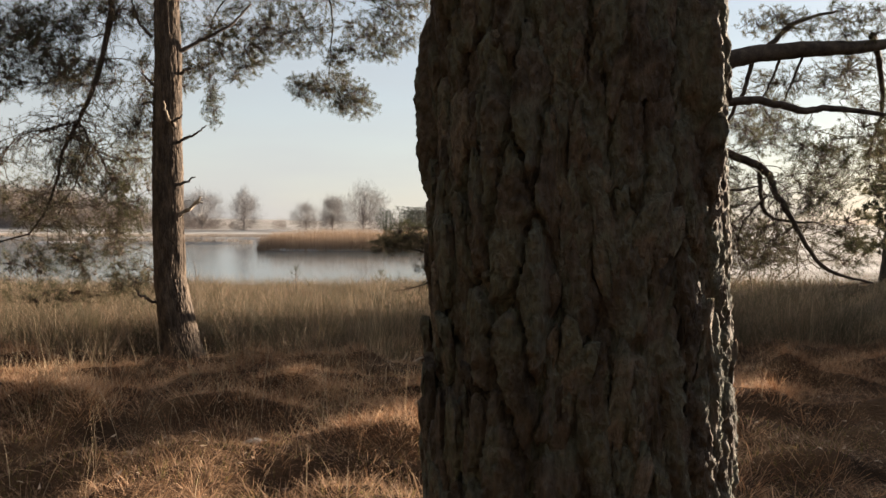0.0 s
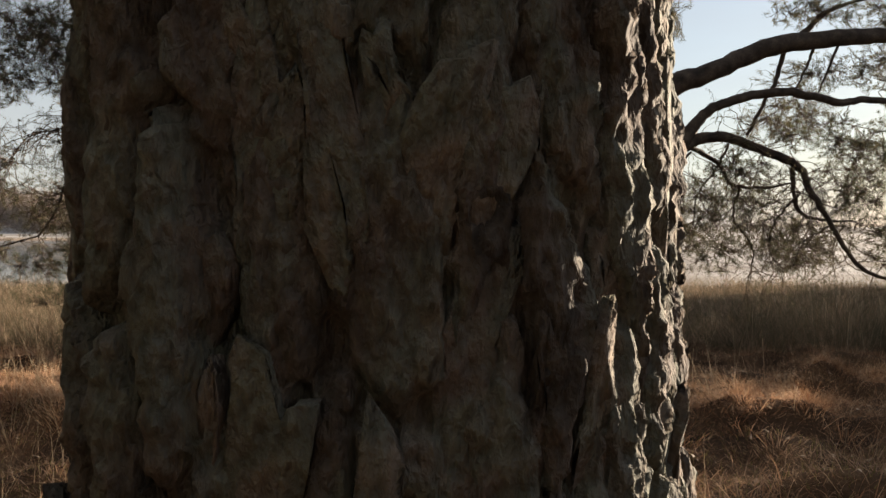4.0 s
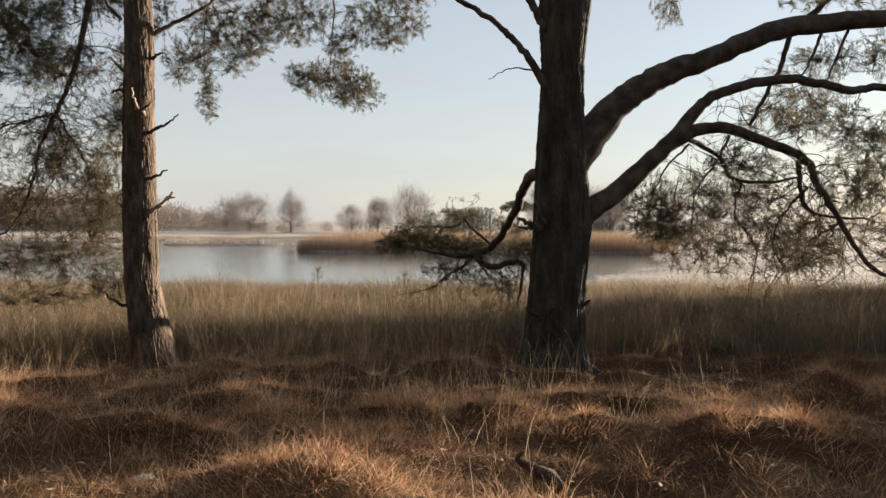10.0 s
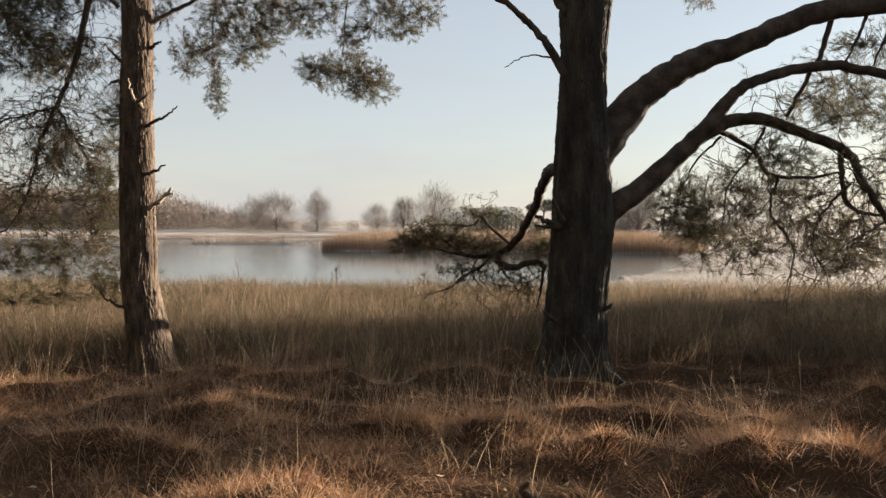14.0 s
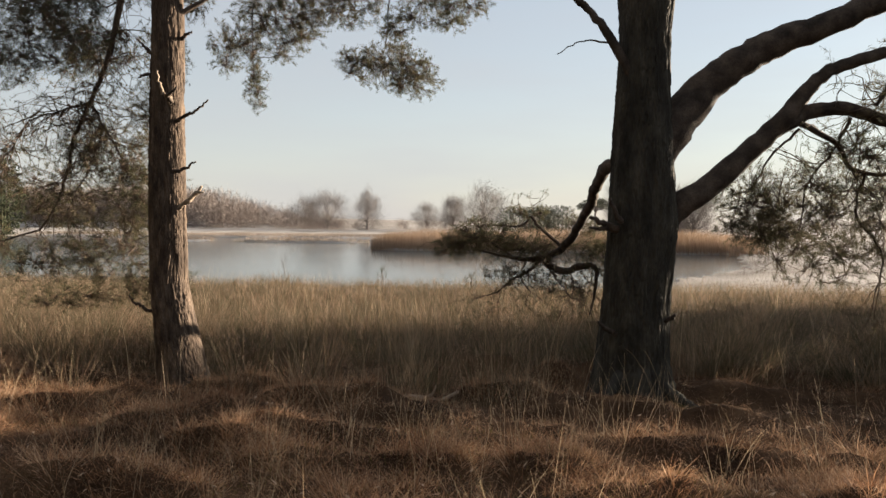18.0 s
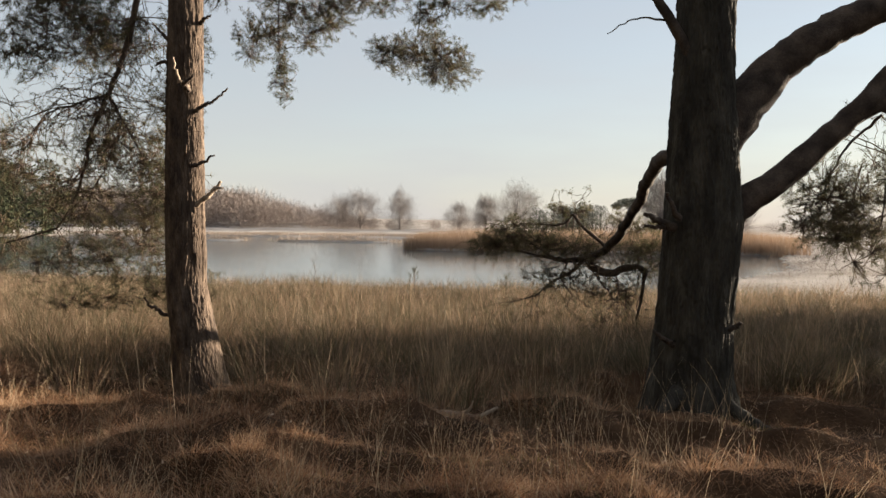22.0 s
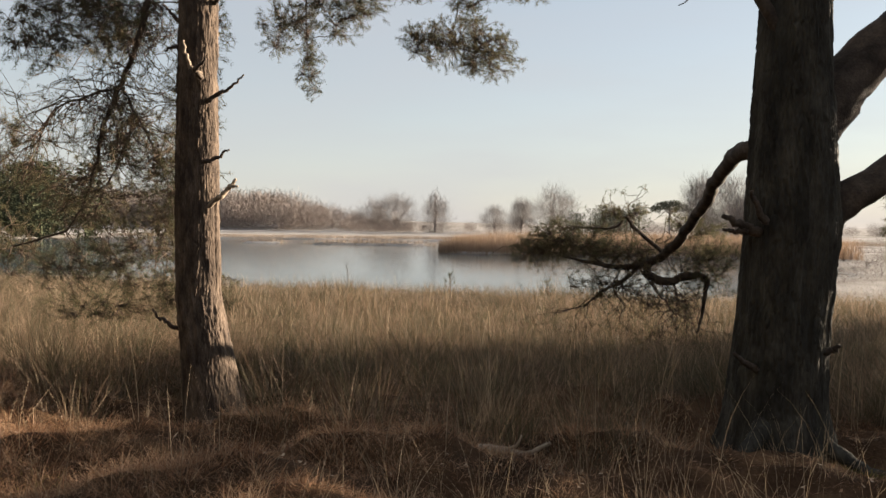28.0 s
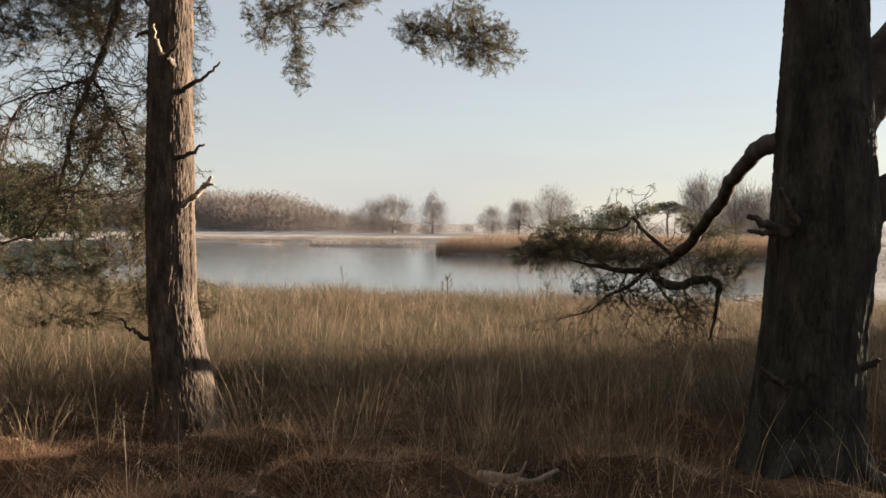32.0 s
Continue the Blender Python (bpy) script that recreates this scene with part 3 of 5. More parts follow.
    x, y = x[x < 1.6], y[x < 1.6]
    ob = new("straw_fan", blades("straw_fan", *tuft_blades(np.array([(-0.74, 9.3), (-0.62, 9.42), (-0.85, 9.45), (-0.7, 9.55)]), 26, 0.12, (0.55, 1.0), (0.0025, 0.0045), 0.26, (0.0, 0.35)), M_STEM, 4))
    tagged(ob, "tall fan of pale upright straw before the sedge", "grass", kind="stuff")
    ob = new("straw_clump", blades("straw_clump", *tuft_blades(np.array([(-1.62, 11.05), (-1.52, 11.0), (-1.7, 11.1)]), 60, 0.16, (0.3, 0.52), (0.003, 0.005), 0.8, (0.8, 2.2)), M_TUSSOCK, 5))
    tagged(ob, "curled rust-coloured clump in the sedge", "grass", kind="stuff")
    ob = new("straw_tufts", blades("straw_tufts", *tuft_blades(np.stack([x, y], 1), 11, 0.13, (0.2, 0.5), (0.002, 0.004), 0.22, (0.05, 1.0)), M_STEM, 4))
    tagged(ob, "loose tufts of arching pale straw", "grass", kind="stuff")
    # tall clumps standing before the sedge
    x, y = wedge(130, 8.2, 12.0)
    keep = ~((np.hypot(x - 2.6, y - 8.4) < 1.6) | (np.hypot(x - 1.45, y - 9.3) < 0.7) | (np.hypot(x + 3.1, y - 9.0) < 0.75))
    own = np.array([(-0.75, 9.3), (-0.6, 9.45), (-1.5, 10.6), (-2.5, 9.6), (-4.6, 9.2), (0.3, 9.4)])
    ob = new("tall_grass", blades("tall_grass", *tuft_blades(np.vstack([own, np.stack([x, y], 1)[keep]]), 80, 0.2, (0.3, 0.8), (0.0025, 0.005), 0.28, (0.05, 0.8)), M_SEDGE, 4))
    tagged(ob, "feathery straw clumps before the sedge", "grass", kind="stuff")
    # tall sedge belt between the trees and the water, in tufts
    x, y = wedge(3300, 9.3, 26.0, 1.1)
    start = 9.9 + 1.2 * (vnoise(x * 0.6, 0 * x, 71) - 0.5)
    keep = (y > start) & ~((np.hypot(x - 2.6, y - 8.6) < 1.5) | (np.hypot(x - 1.45, y - 9.3) < 0.8) | (np.hypot(x + 3.1, y - 9.2) < 0.5))
    keep &= rng.uniform(0, 1, len(x)) < 0.35 + 1.1 * smooth(0.3, 0.55, fbm(x * 1.1, y * 1.1, 73, 3))
    near = np.stack([x, y], 1)[keep & (y < 15)]
    wide = np.stack([x, y], 1)[keep & (y >= 15)]
    ob = new("sedge_belt", blades("sedge_belt", *tuft_blades(near, 88, 0.27, (0.22, 0.66), (0.003, 0.0062), 0.6, (0.05, 1.4)), M_SEDGE))
    tagged(ob, "tall tussocky sedge, olive below and straw at tips", "sedge", kind="stuff")
    ob = new("sedge_belt", blades("sedge_belt", *tuft_blades(wide, 52, 0.42, (0.24, 0.62), (0.005, 0.0105), 0.5, (0.05, 1.2)), M_SEDGE))
    tagged(ob, "straw-coloured sedge nearer the water", "sedge", kind="stuff")
    x, y = wedge(4200, 9.6, 25.0, 1.2)
    keep = rng.uniform(0, 1, len(x)) < smooth(0.4, 0.65, fbm(x * 0.8, y * 0.8, 75, 3))
    x, y = x[keep], y[keep]
    n = len(x)
    ob = new("straw_stems", blades("straw_stems", stand(x, y), rng.uniform(0.5, 0.9, n), rng.uniform(0.003, 0.006, n), rng.uniform(0, 6.3, n), rng.uniform(0.0, 0.2, n), rng.uniform(0, 0.6, n), M_STEM, 3))
    tagged(ob, "thin flowering straw stems above the sedge", "grass", kind="stuff")
    # frosted meadow by the lake
    y = rng.uniform(24.5, 75, 32000)
    x = shore_right(y) - 1 + rng.uniform(0, 1, len(y)) ** 1.5 * (0.75 * y - shore_right(y) + 4)
    keep = lake_depth(x, y) < 0
    x, y = x[keep], y[keep]
    n = len(x)
    ob = new("frosted_grass", blades("frosted_grass", stand(x, y), rng.uniform(0.07, 0.2, n), rng.uniform(0.012, 0.024, n), rng.uniform(0, 6.3, n), rng.uniform(0, 0.5, n), rng.uniform(0, 0.8, n), M_FROST))
    tagged(ob, "pale frosted marsh grass along the lake", "grass", kind="stuff")
    # reed bed on the low island
    x, y = rng.uniform(-18.5, 19, 36000), rng.uniform(62, 79, 36000)
    keep = (lake_depth(x, y) < 0.8) & (x < 17.5)
    x, y = x[keep], y[keep]
    n = len(x)
    d = np.clip(-lake_depth(x, y), -0.8, 3)
    roots = np.stack([x, y, np.maximum(ground_z(x, y), WATER_Z - 0.25)], 1)
    ob = new("reed_bed", blades("reed_bed", roots, (1.5 + 0.12 * d) * rng.uniform(0.85, 1.12, n), rng.uniform(0.02, 0.04, n), rng.uniform(0, 6.3, n), rng.uniform(0, 0.12, n), rng.uniform(0, 0.4, n), M_REED))
    tagged(ob, "dense straw-brown reed bed on a low island", "reeds", kind="stuff")
    # far shore and spits
    x, y = rng.uniform(-85, 35, 40000), np.r_[rng.uniform(105, 122, 28000), rng.uniform(85.5, 90, 12000)]
    keep = (lake_depth(x, y) < 0.3) & ((y > 100) | (np.abs(x + 33) < 14))
    x, y = x[keep], y[keep]
    n = len(x)
    roots = np.stack([x, y, np.maximum(ground_z(x, y), WATER_Z - 0.1)], 1)
    ob = new("shore_grass", blades("shore_grass", roots, np.where(y > 100, 0.45, 0.62) * rng.uniform(0.8, 1.2, n), rng.uniform(0.03, 0.06, n), rng.uniform(0, 6.3, n), rng.uniform(0, 0.3, n), rng.uniform(0, 0.5, n), M_SHORE))
    tagged(ob, "low dry frosted grass along the far shore", "grass", kind="stuff")


# ---- the pines ----
def place_tree(name, x, y, label):
    ob = new(name)
    ob.location = (x, y, float(ground_z(x, y)) - 0.03)
    return tagged(ob, label, "tree", group="pines on the bank")


def limb(tree, pts, radii, mat, name="limb", sides=10, rough=0.12, label=""):
    """A limb through points x, y, z with radii at its two ends or at each point."""
    n = max(12, len(pts) * 5)
    path = spline(pts, n)
    path[1:-1] += rng.normal(0, 0.006, (n - 2, 3))
    r = np.interp(np.linspace(0, 1, n), np.linspace(0, 1, len(radii)), radii)
    s = Soup()
    s.tube(path, r, sides, rough)
    part(name, s.mesh(name, mat), tree, label)
    return path


def bark_plate_mesh(seed):
    """One flat, ragged flake of bark in the x-z plane, its face towards -y."""
    r = np.random.default_rng(seed)
    n = 16
    a = np.linspace(0, 2 * np.pi, n, endpoint=False)
    rad = r.normal(0, 0.34, n)
    rad = 1 + (rad + np.roll(rad, 1)) / 2
    w, h, t = r.uniform(0.006, 0.013), r.uniform(0.02, 0.055), r.uniform(0.001, 0.0028)
    ox, oz = w * rad * np.sign(np.cos(a)) * np.abs(np.cos(a)) ** 0.7, h * rad * np.sign(np.sin(a)) * np.abs(np.sin(a)) ** 0.8
    ox = ox + 0.25 * w * np.sin(oz / h * 3 + seed)
    v = [(0, -t * 1.15, 0)]
    for k, d in ((0.6, t * 1.2), (0.95, t * 0.9), (1.0, t * 0.1), (0.97, -0.006)):
        v += [(x * k + r.normal(0, 0.001), -d + r.normal(0, 0.0011), z * k) for x, z in zip(ox, oz)]
    faces, sizes = [], []
    for i in range(n):
        j = (i + 1) % n
        faces += [0, 1 + i, 1 + j]
        sizes.append(3)
        for k in range(3):
            faces += [1 + k * n + i, 1 + (k + 1) * n + i, 1 + (k + 1) * n + j, 1 + k * n + j]
            sizes.append(4)
    return mesh_from("bark_plate", v, faces, sizes, M_PLATE)


def near_pine():
    x, y = 0.064, 1.275
    tree = place_tree("pine_tree", x, y, "pine trunk with deeply furrowed grey-brown bark, close by")
    zs = np.unique(np.r_[np.linspace(0.1, 1.12, 30), np.linspace(1.12, 1.85, 240), np.linspace(1.85, 7.0, 30)])
    axis = (np.array([0, 1.25, 1.76, 7.0]), np.array([x + 0.004, x - 0.002, x - 0.014, x - 0.1]), np.full(4, y))
    part("trunk", trunk_mesh("trunk", axis, ([0.1, 0.5, 1.25, 1.76, 7], [0.215, 0.182, 0.156, 0.144, 0.12]), zs, 400, 0.015, 0.034, 0.12, M_BARK_NEAR, 3, None, slabs), tree)
    kinds = [bark_plate_mesh(i) for i in range(14)]
    spots = []
    while len(spots) < 290:
        a, z = rng.uniform(0, 2 * np.pi), rng.uniform(1.15, 1.82)
        if all(abs((a - b + np.pi) % (2 * np.pi) - np.pi) * 0.157 > 0.016 or abs(z - w) > 0.04 for b, w in spots):
            spots.append((a, z))
    for i, (a, z) in enumerate(spots):
        r = float(np.interp(z, [1.25, 1.76], [0.153, 0.141])) + rng.uniform(-0.007, 0.0)
        ob = part("bark_plate", kinds[i % 14], None)
        ob.parent = tree
        ob.matrix_parent_inverse = Matrix.Translation(tree.location).inverted()
        ob.matrix_basis = pose(x - 0.008 + r * math.cos(a), y + r * math.sin(a), z, rng.uniform(-2, 9), rng.uniform(-12, 12), math.degrees(a) + 90)
    tw, nd = Soup(), Soup()
    top = []
    for i in range(9):
        a, z = i * 2.4, 4.6 + 0.27 * i
        p = [(x - 0.04, y, z), (x + 0.6 * math.cos(a), y + 0.6 * math.sin(a), z + 0.25), (x + 1.5 * math.cos(a), y + 1.5 * math.sin(a), z + 0.3)]
        top.append(limb(tree, p, [0.035, 0.012], M_LIMB, "branch", 7))
    foliage(tw, nd, np.concatenate(top), [(t[-1][0], t[-1][1], t[-1][2], 0.5, 0.5, 0.35, 60) for t in top], 30)
    tagged(part("twig_spray", tw.mesh("twig_spray", M_TWIG), tree), kind="stuff")
    tagged(part("foliage", nd.mesh("foliage", M_NEEDLE, False), tree), kind="stuff")


def left_pine():
    x, y = -3.08, 9.3
    tree = place_tree("pine_tree", x, y, "slender pine with a sunlit pale trunk and dead stubs")
    zs = np.unique(np.r_[np.linspace(-0.25, 4.2, 270), np.linspace(4.2, 8.0, 20)])
    axis = (np.array([-0.25, 0.2, 0.84, 2.1, 3.4, 4.0, 8.0]), np.array([-3.03, -3.1, -3.2, -3.21, -3.2, -3.205, -3.25]), np.full(7, y))
    rad = ([-0.25, 0.0, 0.21, 0.84, 2.1, 4, 8], [0.27, 0.23, 0.21, 0.172, 0.165, 0.137, 0.08])
    part("trunk", trunk_mesh("trunk", axis, rad, zs, 200, 0.015, 0.026, 0.11, M_BARK_PALE, 5), tree)
    stubs = [
        [(-3.08, 9.2, 1.98), (-2.97, 9.2, 2.01), (-2.85, 9.2, 2.07)],
        [(-3.07, 9.22, 2.47), (-2.95, 9.2, 2.53), (-2.85, 9.2, 2.57), (-2.72, 9.2, 2.68)],
        [(-3.08, 9.15, 2.66), (-3.05, 9.03, 2.7), (-2.98, 8.98, 2.72), (-2.92, 8.96, 2.77)],
        [(-3.07, 9.12, 2.68), (-3.11, 9.03, 2.74), (-3.14, 9.0, 2.93)],
        [(-3.36, 9.3, 3.16), (-3.43, 9.28, 3.22), (-3.5, 9.25, 3.32)],
        [(-3.36, 9.3, 2.95), (-3.45, 9.3, 2.96), (-3.52, 9.3, 2.93)],
        [(-3.08, 9.24, 1.6), (-2.95, 9.2, 1.68), (-2.86, 9.2, 1.75), (-2.79, 9.2, 1.83)],
        [(-2.87, 9.2, 1.74), (-2.83, 9.19, 1.77), (-2.76, 9.18, 1.77)],
        [(-3.3, 9.24, 0.54), (-3.41, 9.2, 0.61), (-3.5, 9.18, 0.66), (-3.56, 9.17, 0.74)],
        [(-3.35, 9.2, 3.7), (-3.45, 9.1, 3.85), (-3.52, 9.05, 4.1)],
        [(-3.05, 9.3, 3.3), (-2.98, 9.25, 3.33), (-2.9, 9.22, 3.36)],
    ]
    for i, p in enumerate(stubs):
        limb(tree, p, [0.026, 0.02, 0.012] if i == 6 else [0.022, 0.015, 0.007], M_DEADWOOD if i in (3, 6, 7) else M_LIMB, "stub", 7, 0.2)
    ends = []
    ends.append(limb(tree, [(-3.1, 9.3, 3.55), (-2.88, 9.4, 3.7), (-2.55, 9.5, 3.92), (-2.3, 9.7, 4.25)], [0.03, 0.012], M_LIMB, "branch", 8))
    # limbs that leave the crown above and hang down
    hang = limb(tree, [(-3.25, 9.3, 5.6), (-3.7, 9.8, 5.4), (-4.2, 10.2, 4.7), (-4.29, 10.3, 4.31), (-4.41, 10.3, 3.75), (-4.56, 10.3, 3.26), (-4.75, 10.3, 2.87), (-4.94, 10.3, 2.48), (-5.09, 10.3, 1.91), (-5.39, 10.3, 1.41), (-6.0, 10.2, 1.2)], [0.06, 0.045, 0.03, 0.02, 0.008], M_LIMB, "branch", 9)
    ends.append(hang)
    ends.append(limb(tree, [(-4.73, 10.3, 2.87), (-5.08, 10.25, 2.77), (-5.52, 10.3, 2.66), (-5.9, 10.4, 2.3)], [0.016, 0.006], M_LIMB, "branch", 7))
    ends.append(limb(tree, [(-4.75, 10.3, 2.87), (-4.62, 10.35, 2.6), (-4.72, 10.3, 2.19), (-4.91, 10.3, 1.84), (-5.1, 10.3, 1.5)], [0.014, 0.006], M_LIMB, "branch", 7))
    ends.append(limb(tree, [(-4.6, 10.35, 2.6), (-4.4, 10.4, 2.2), (-4.3, 10.5, 1.7), (-4.35, 10.4, 1.2)], [0.011, 0.005], M_LIMB, "branch", 6))
    tw, nd = Soup(), Soup()
    left = [(-4.12, 10.6, 2.7, 0.32, 0.4, 0.6, 230), (-4.25, 10.5, 1.85, 0.45, 0.5, 0.65, 300), (-4.6, 10.5, 1.15, 0.7, 0.6, 0.5, 250), (-5.3, 10.5, 0.95, 0.7, 0.6, 0.4, 190), (-5.5, 10.6, 1.75, 0.6, 0.6, 0.5, 180),
            (-5.55, 10.6, 4.05, 0.8, 0.6, 0.55, 900), (-5.2, 10.7, 3.5, 0.55, 0.5, 0.3, 240), (-4.5, 10.5, 4.45, 0.75, 0.6, 0.45, 380), (-6.0, 10.5, 3.45, 0.5, 0.5, 0.4, 240), (-4.7, 10.5, 3.55, 0.55, 0.4, 0.4, 200), (-3.85, 10.4, 3.4, 0.3, 0.4, 0.55, 130), (-4.9, 10.5, 2.35, 0.35, 0.4, 0.5, 170),
            (-6.4, 10.5, 2.2, 0.6, 0.6, 0.6, 200), (-6.6, 10.5, 1.2, 0.8, 0.6, 0.5, 260), (-4.1, 10.6, 0.75, 0.55, 0.5, 0.3, 190), (-3.75, 10.6, 4.3, 0.4, 0.5, 0.5, 190), (-5.1, 10.5, 0.55, 0.9, 0.5, 0.2, 110)]
    foliage(tw, nd, np.concatenate(ends), left, 29, 0.058, 0.35, 0.004)
    tips = []
    tangle(tw, np.concatenate(ends), ((-7, -3.6), (9.5, 11), (0.6, 4.6)), 230, (0.5, 1.3), tips)
    needles_at(nd, tips, 16, 0.05, 0.004)
    # limbs reaching back over the sedge, hanging into the sky
    back = [limb(tree, [(-3.25, 9.35, 6.0), (-3.0, 10.5, 6.1), (-2.5, 12.0, 5.8), (-1.8, 12.6, 5.3), (-1.68, 12.6, 4.9), (-1.7, 12.6, 4.4), (-1.74, 12.6, 3.95)], [0.05, 0.03, 0.012, 0.006], M_LIMB, "branch", 8),
            limb(tree, [(-2.5, 12.0, 5.8), (-3.2, 12.4, 5.3), (-3.6, 12.4, 4.7), (-3.62, 12.4, 3.5)], [0.02, 0.006], M_LIMB, "branch", 7),
            limb(tree, [(-1.9, 12.55, 5.4), (-1.0, 12.8, 5.3), (-0.4, 12.8, 4.9)], [0.018, 0.006], M_LIMB, "branch", 7)]
    mid = [(-1.7, 12.6, 3.7, 0.7, 0.5, 0.36, 300), (-1.3, 12.6, 3.5, 0.45, 0.4, 0.3, 150), (-2.15, 12.6, 3.8, 0.35, 0.3, 0.22, 80), (-1.6, 12.6, 4.15, 0.3, 0.3, 0.3, 90), (-3.3, 12.4, 3.95, 0.5, 0.4, 0.3, 90), (-2.9, 12.4, 4.2, 0.5, 0.4, 0.3, 110), (-0.95, 12.7, 4.6, 0.8, 0.5, 0.45, 420), (-2.3, 12.5, 4.65, 0.75, 0.5, 0.5, 420), (-3.3, 12.5, 4.55, 0.8, 0.5, 0.55, 420), (-3.58, 12.4, 3.4, 0.2, 0.2, 0.42, 90), (-3.9, 12.4, 4.0, 0.5, 0.4, 0.45, 190), (-2.6, 12.6, 5.3, 1.9, 0.6, 0.4, 480), (-0.6, 12.7, 5.15, 0.7, 0.5, 0.35, 220)]
    foliage(tw, nd, np.concatenate(back), mid, 36, 0.058, 0.35, 0.0038)
    # crown above the picture
    top = []
    for i in range(12):
        a, z = i * 2.4, 5.6 + 0.2 * i
        p = [(-3.22, y, z), (-3.22 + 0.8 * math.cos(a), y + 0.8 * math.sin(a), z + 0.3), (-3.22 + 1.9 * math.cos(a), y + 1.9 * math.sin(a), z + 0.2)]
        top.append(limb(tree, p, [0.04, 0.012], M_LIMB, "branch", 7))
    foliage(tw, nd, np.concatenate(top), [(t[-1][0], t[-1][1], t[-1][2], 0.7, 0.7, 0.4, 70) for t in top], 26)
    tagged(part("twig_spray", tw.mesh("twig_spray", M_TWIG), tree), kind="stuff")
    tagged(part("foliage", nd.mesh("foliage", M_NEEDLE, False), tree), kind="stuff")


def big_pine():
    x, y = 1.45, 9.5
    tree = place_tree("pine_tree", x, y, "old pine with dark furrowed bark and spreading limbs")
    zs = np.unique(np.r_[np.linspace(-0.25, 4.2, 270), np.linspace(4.2, 8.5, 20)])
    axis = (np.array([-0.25, 0.2, 0.84, 1.48, 2.12, 2.8, 3.3, 4.0, 8.5]), np.array([1.42, 1.4, 1.43, 1.48, 1.47, 1.47, 1.48, 1.5, 1.55]), np.full(9, y))
    rad = ([-0.25, -0.05, 0.2, 0.84, 1.48, 2.2, 2.6, 3.2, 4.0, 8.5], [0.41, 0.36, 0.32, 0.3, 0.314, 0.268, 0.244, 0.22, 0.274, 0.14])

    def root_flare(A, Z):
        low = np.exp(-np.maximum(Z + 0.25, 0) / 0.22)
        return low * (0.10 * np.maximum(np.cos(A - 0.1), 0) ** 6 + 0.08 * np.maximum(np.cos(A - 2.6), 0) ** 8 + 0.08 * np.maximum(np.cos(A + 2.0), 0) ** 8)

    part("trunk", trunk_mesh("trunk", axis, rad, zs, 260, 0.02, 0.036, 0.17, M_BARK_DARK, 7, root_flare), tree)
    A = limb(tree, [(1.45, 9.5, 2.05), (1.68, 9.58, 2.32), (1.86, 9.62, 2.54), (2.1, 9.65, 2.82), (2.37, 9.65, 3.02), (2.67, 9.65, 3.18), (3.21, 9.65, 3.37), (3.82, 9.65, 3.63), (4.41, 9.67, 3.72), (4.95, 9.7, 3.76), (5.5, 9.75, 3.8), (6.2, 9.9, 3.95)], [0.24, 0.22, 0.19, 0.16, 0.145, 0.135, 0.11, 0.112, 0.105, 0.095, 0.08, 0.05], M_LIMB, "limb", 22, 0.05)
    B = limb(tree, [(1.5, 9.5, 1.42), (1.77, 9.52, 1.62), (2.15, 9.55, 1.9), (2.46, 9.6, 2.18), (2.77, 9.6, 2.5), (3.02, 9.6, 2.81), (3.33, 9.6, 2.97), (3.83, 9.6, 3.09), (4.32, 9.6, 3.04), (4.63, 9.6, 2.96), (5.05, 9.6, 2.99), (5.9, 9.6, 2.9)], [0.16, 0.13, 0.11, 0.1, 0.085, 0.062, 0.056, 0.052, 0.048, 0.045, 0.04, 0.02], M_LIMB, "limb", 16, 0.08)
    C = limb(tree, [(2.6, 9.62, 2.32), (2.99, 9.7, 2.54), (3.37, 9.75, 2.57), (3.75, 9.8, 2.44), (4.2, 9.85, 2.27), (4.34, 9.85, 2.14), (4.37, 9.8, 1.95), (4.46, 9.75, 1.8), (4.62, 9.7, 1.49), (4.84, 9.65, 1.1), (5.1, 9.6, 0.91), (5.5, 9.5, 0.8)], [0.08, 0.07, 0.06, 0.056, 0.05, 0.045, 0.04, 0.036, 0.03, 0.026, 0.022, 0.012], M_LIMB, "limb", 14, 0.1)
    br = [A[20:], B[14:], C[14:]]
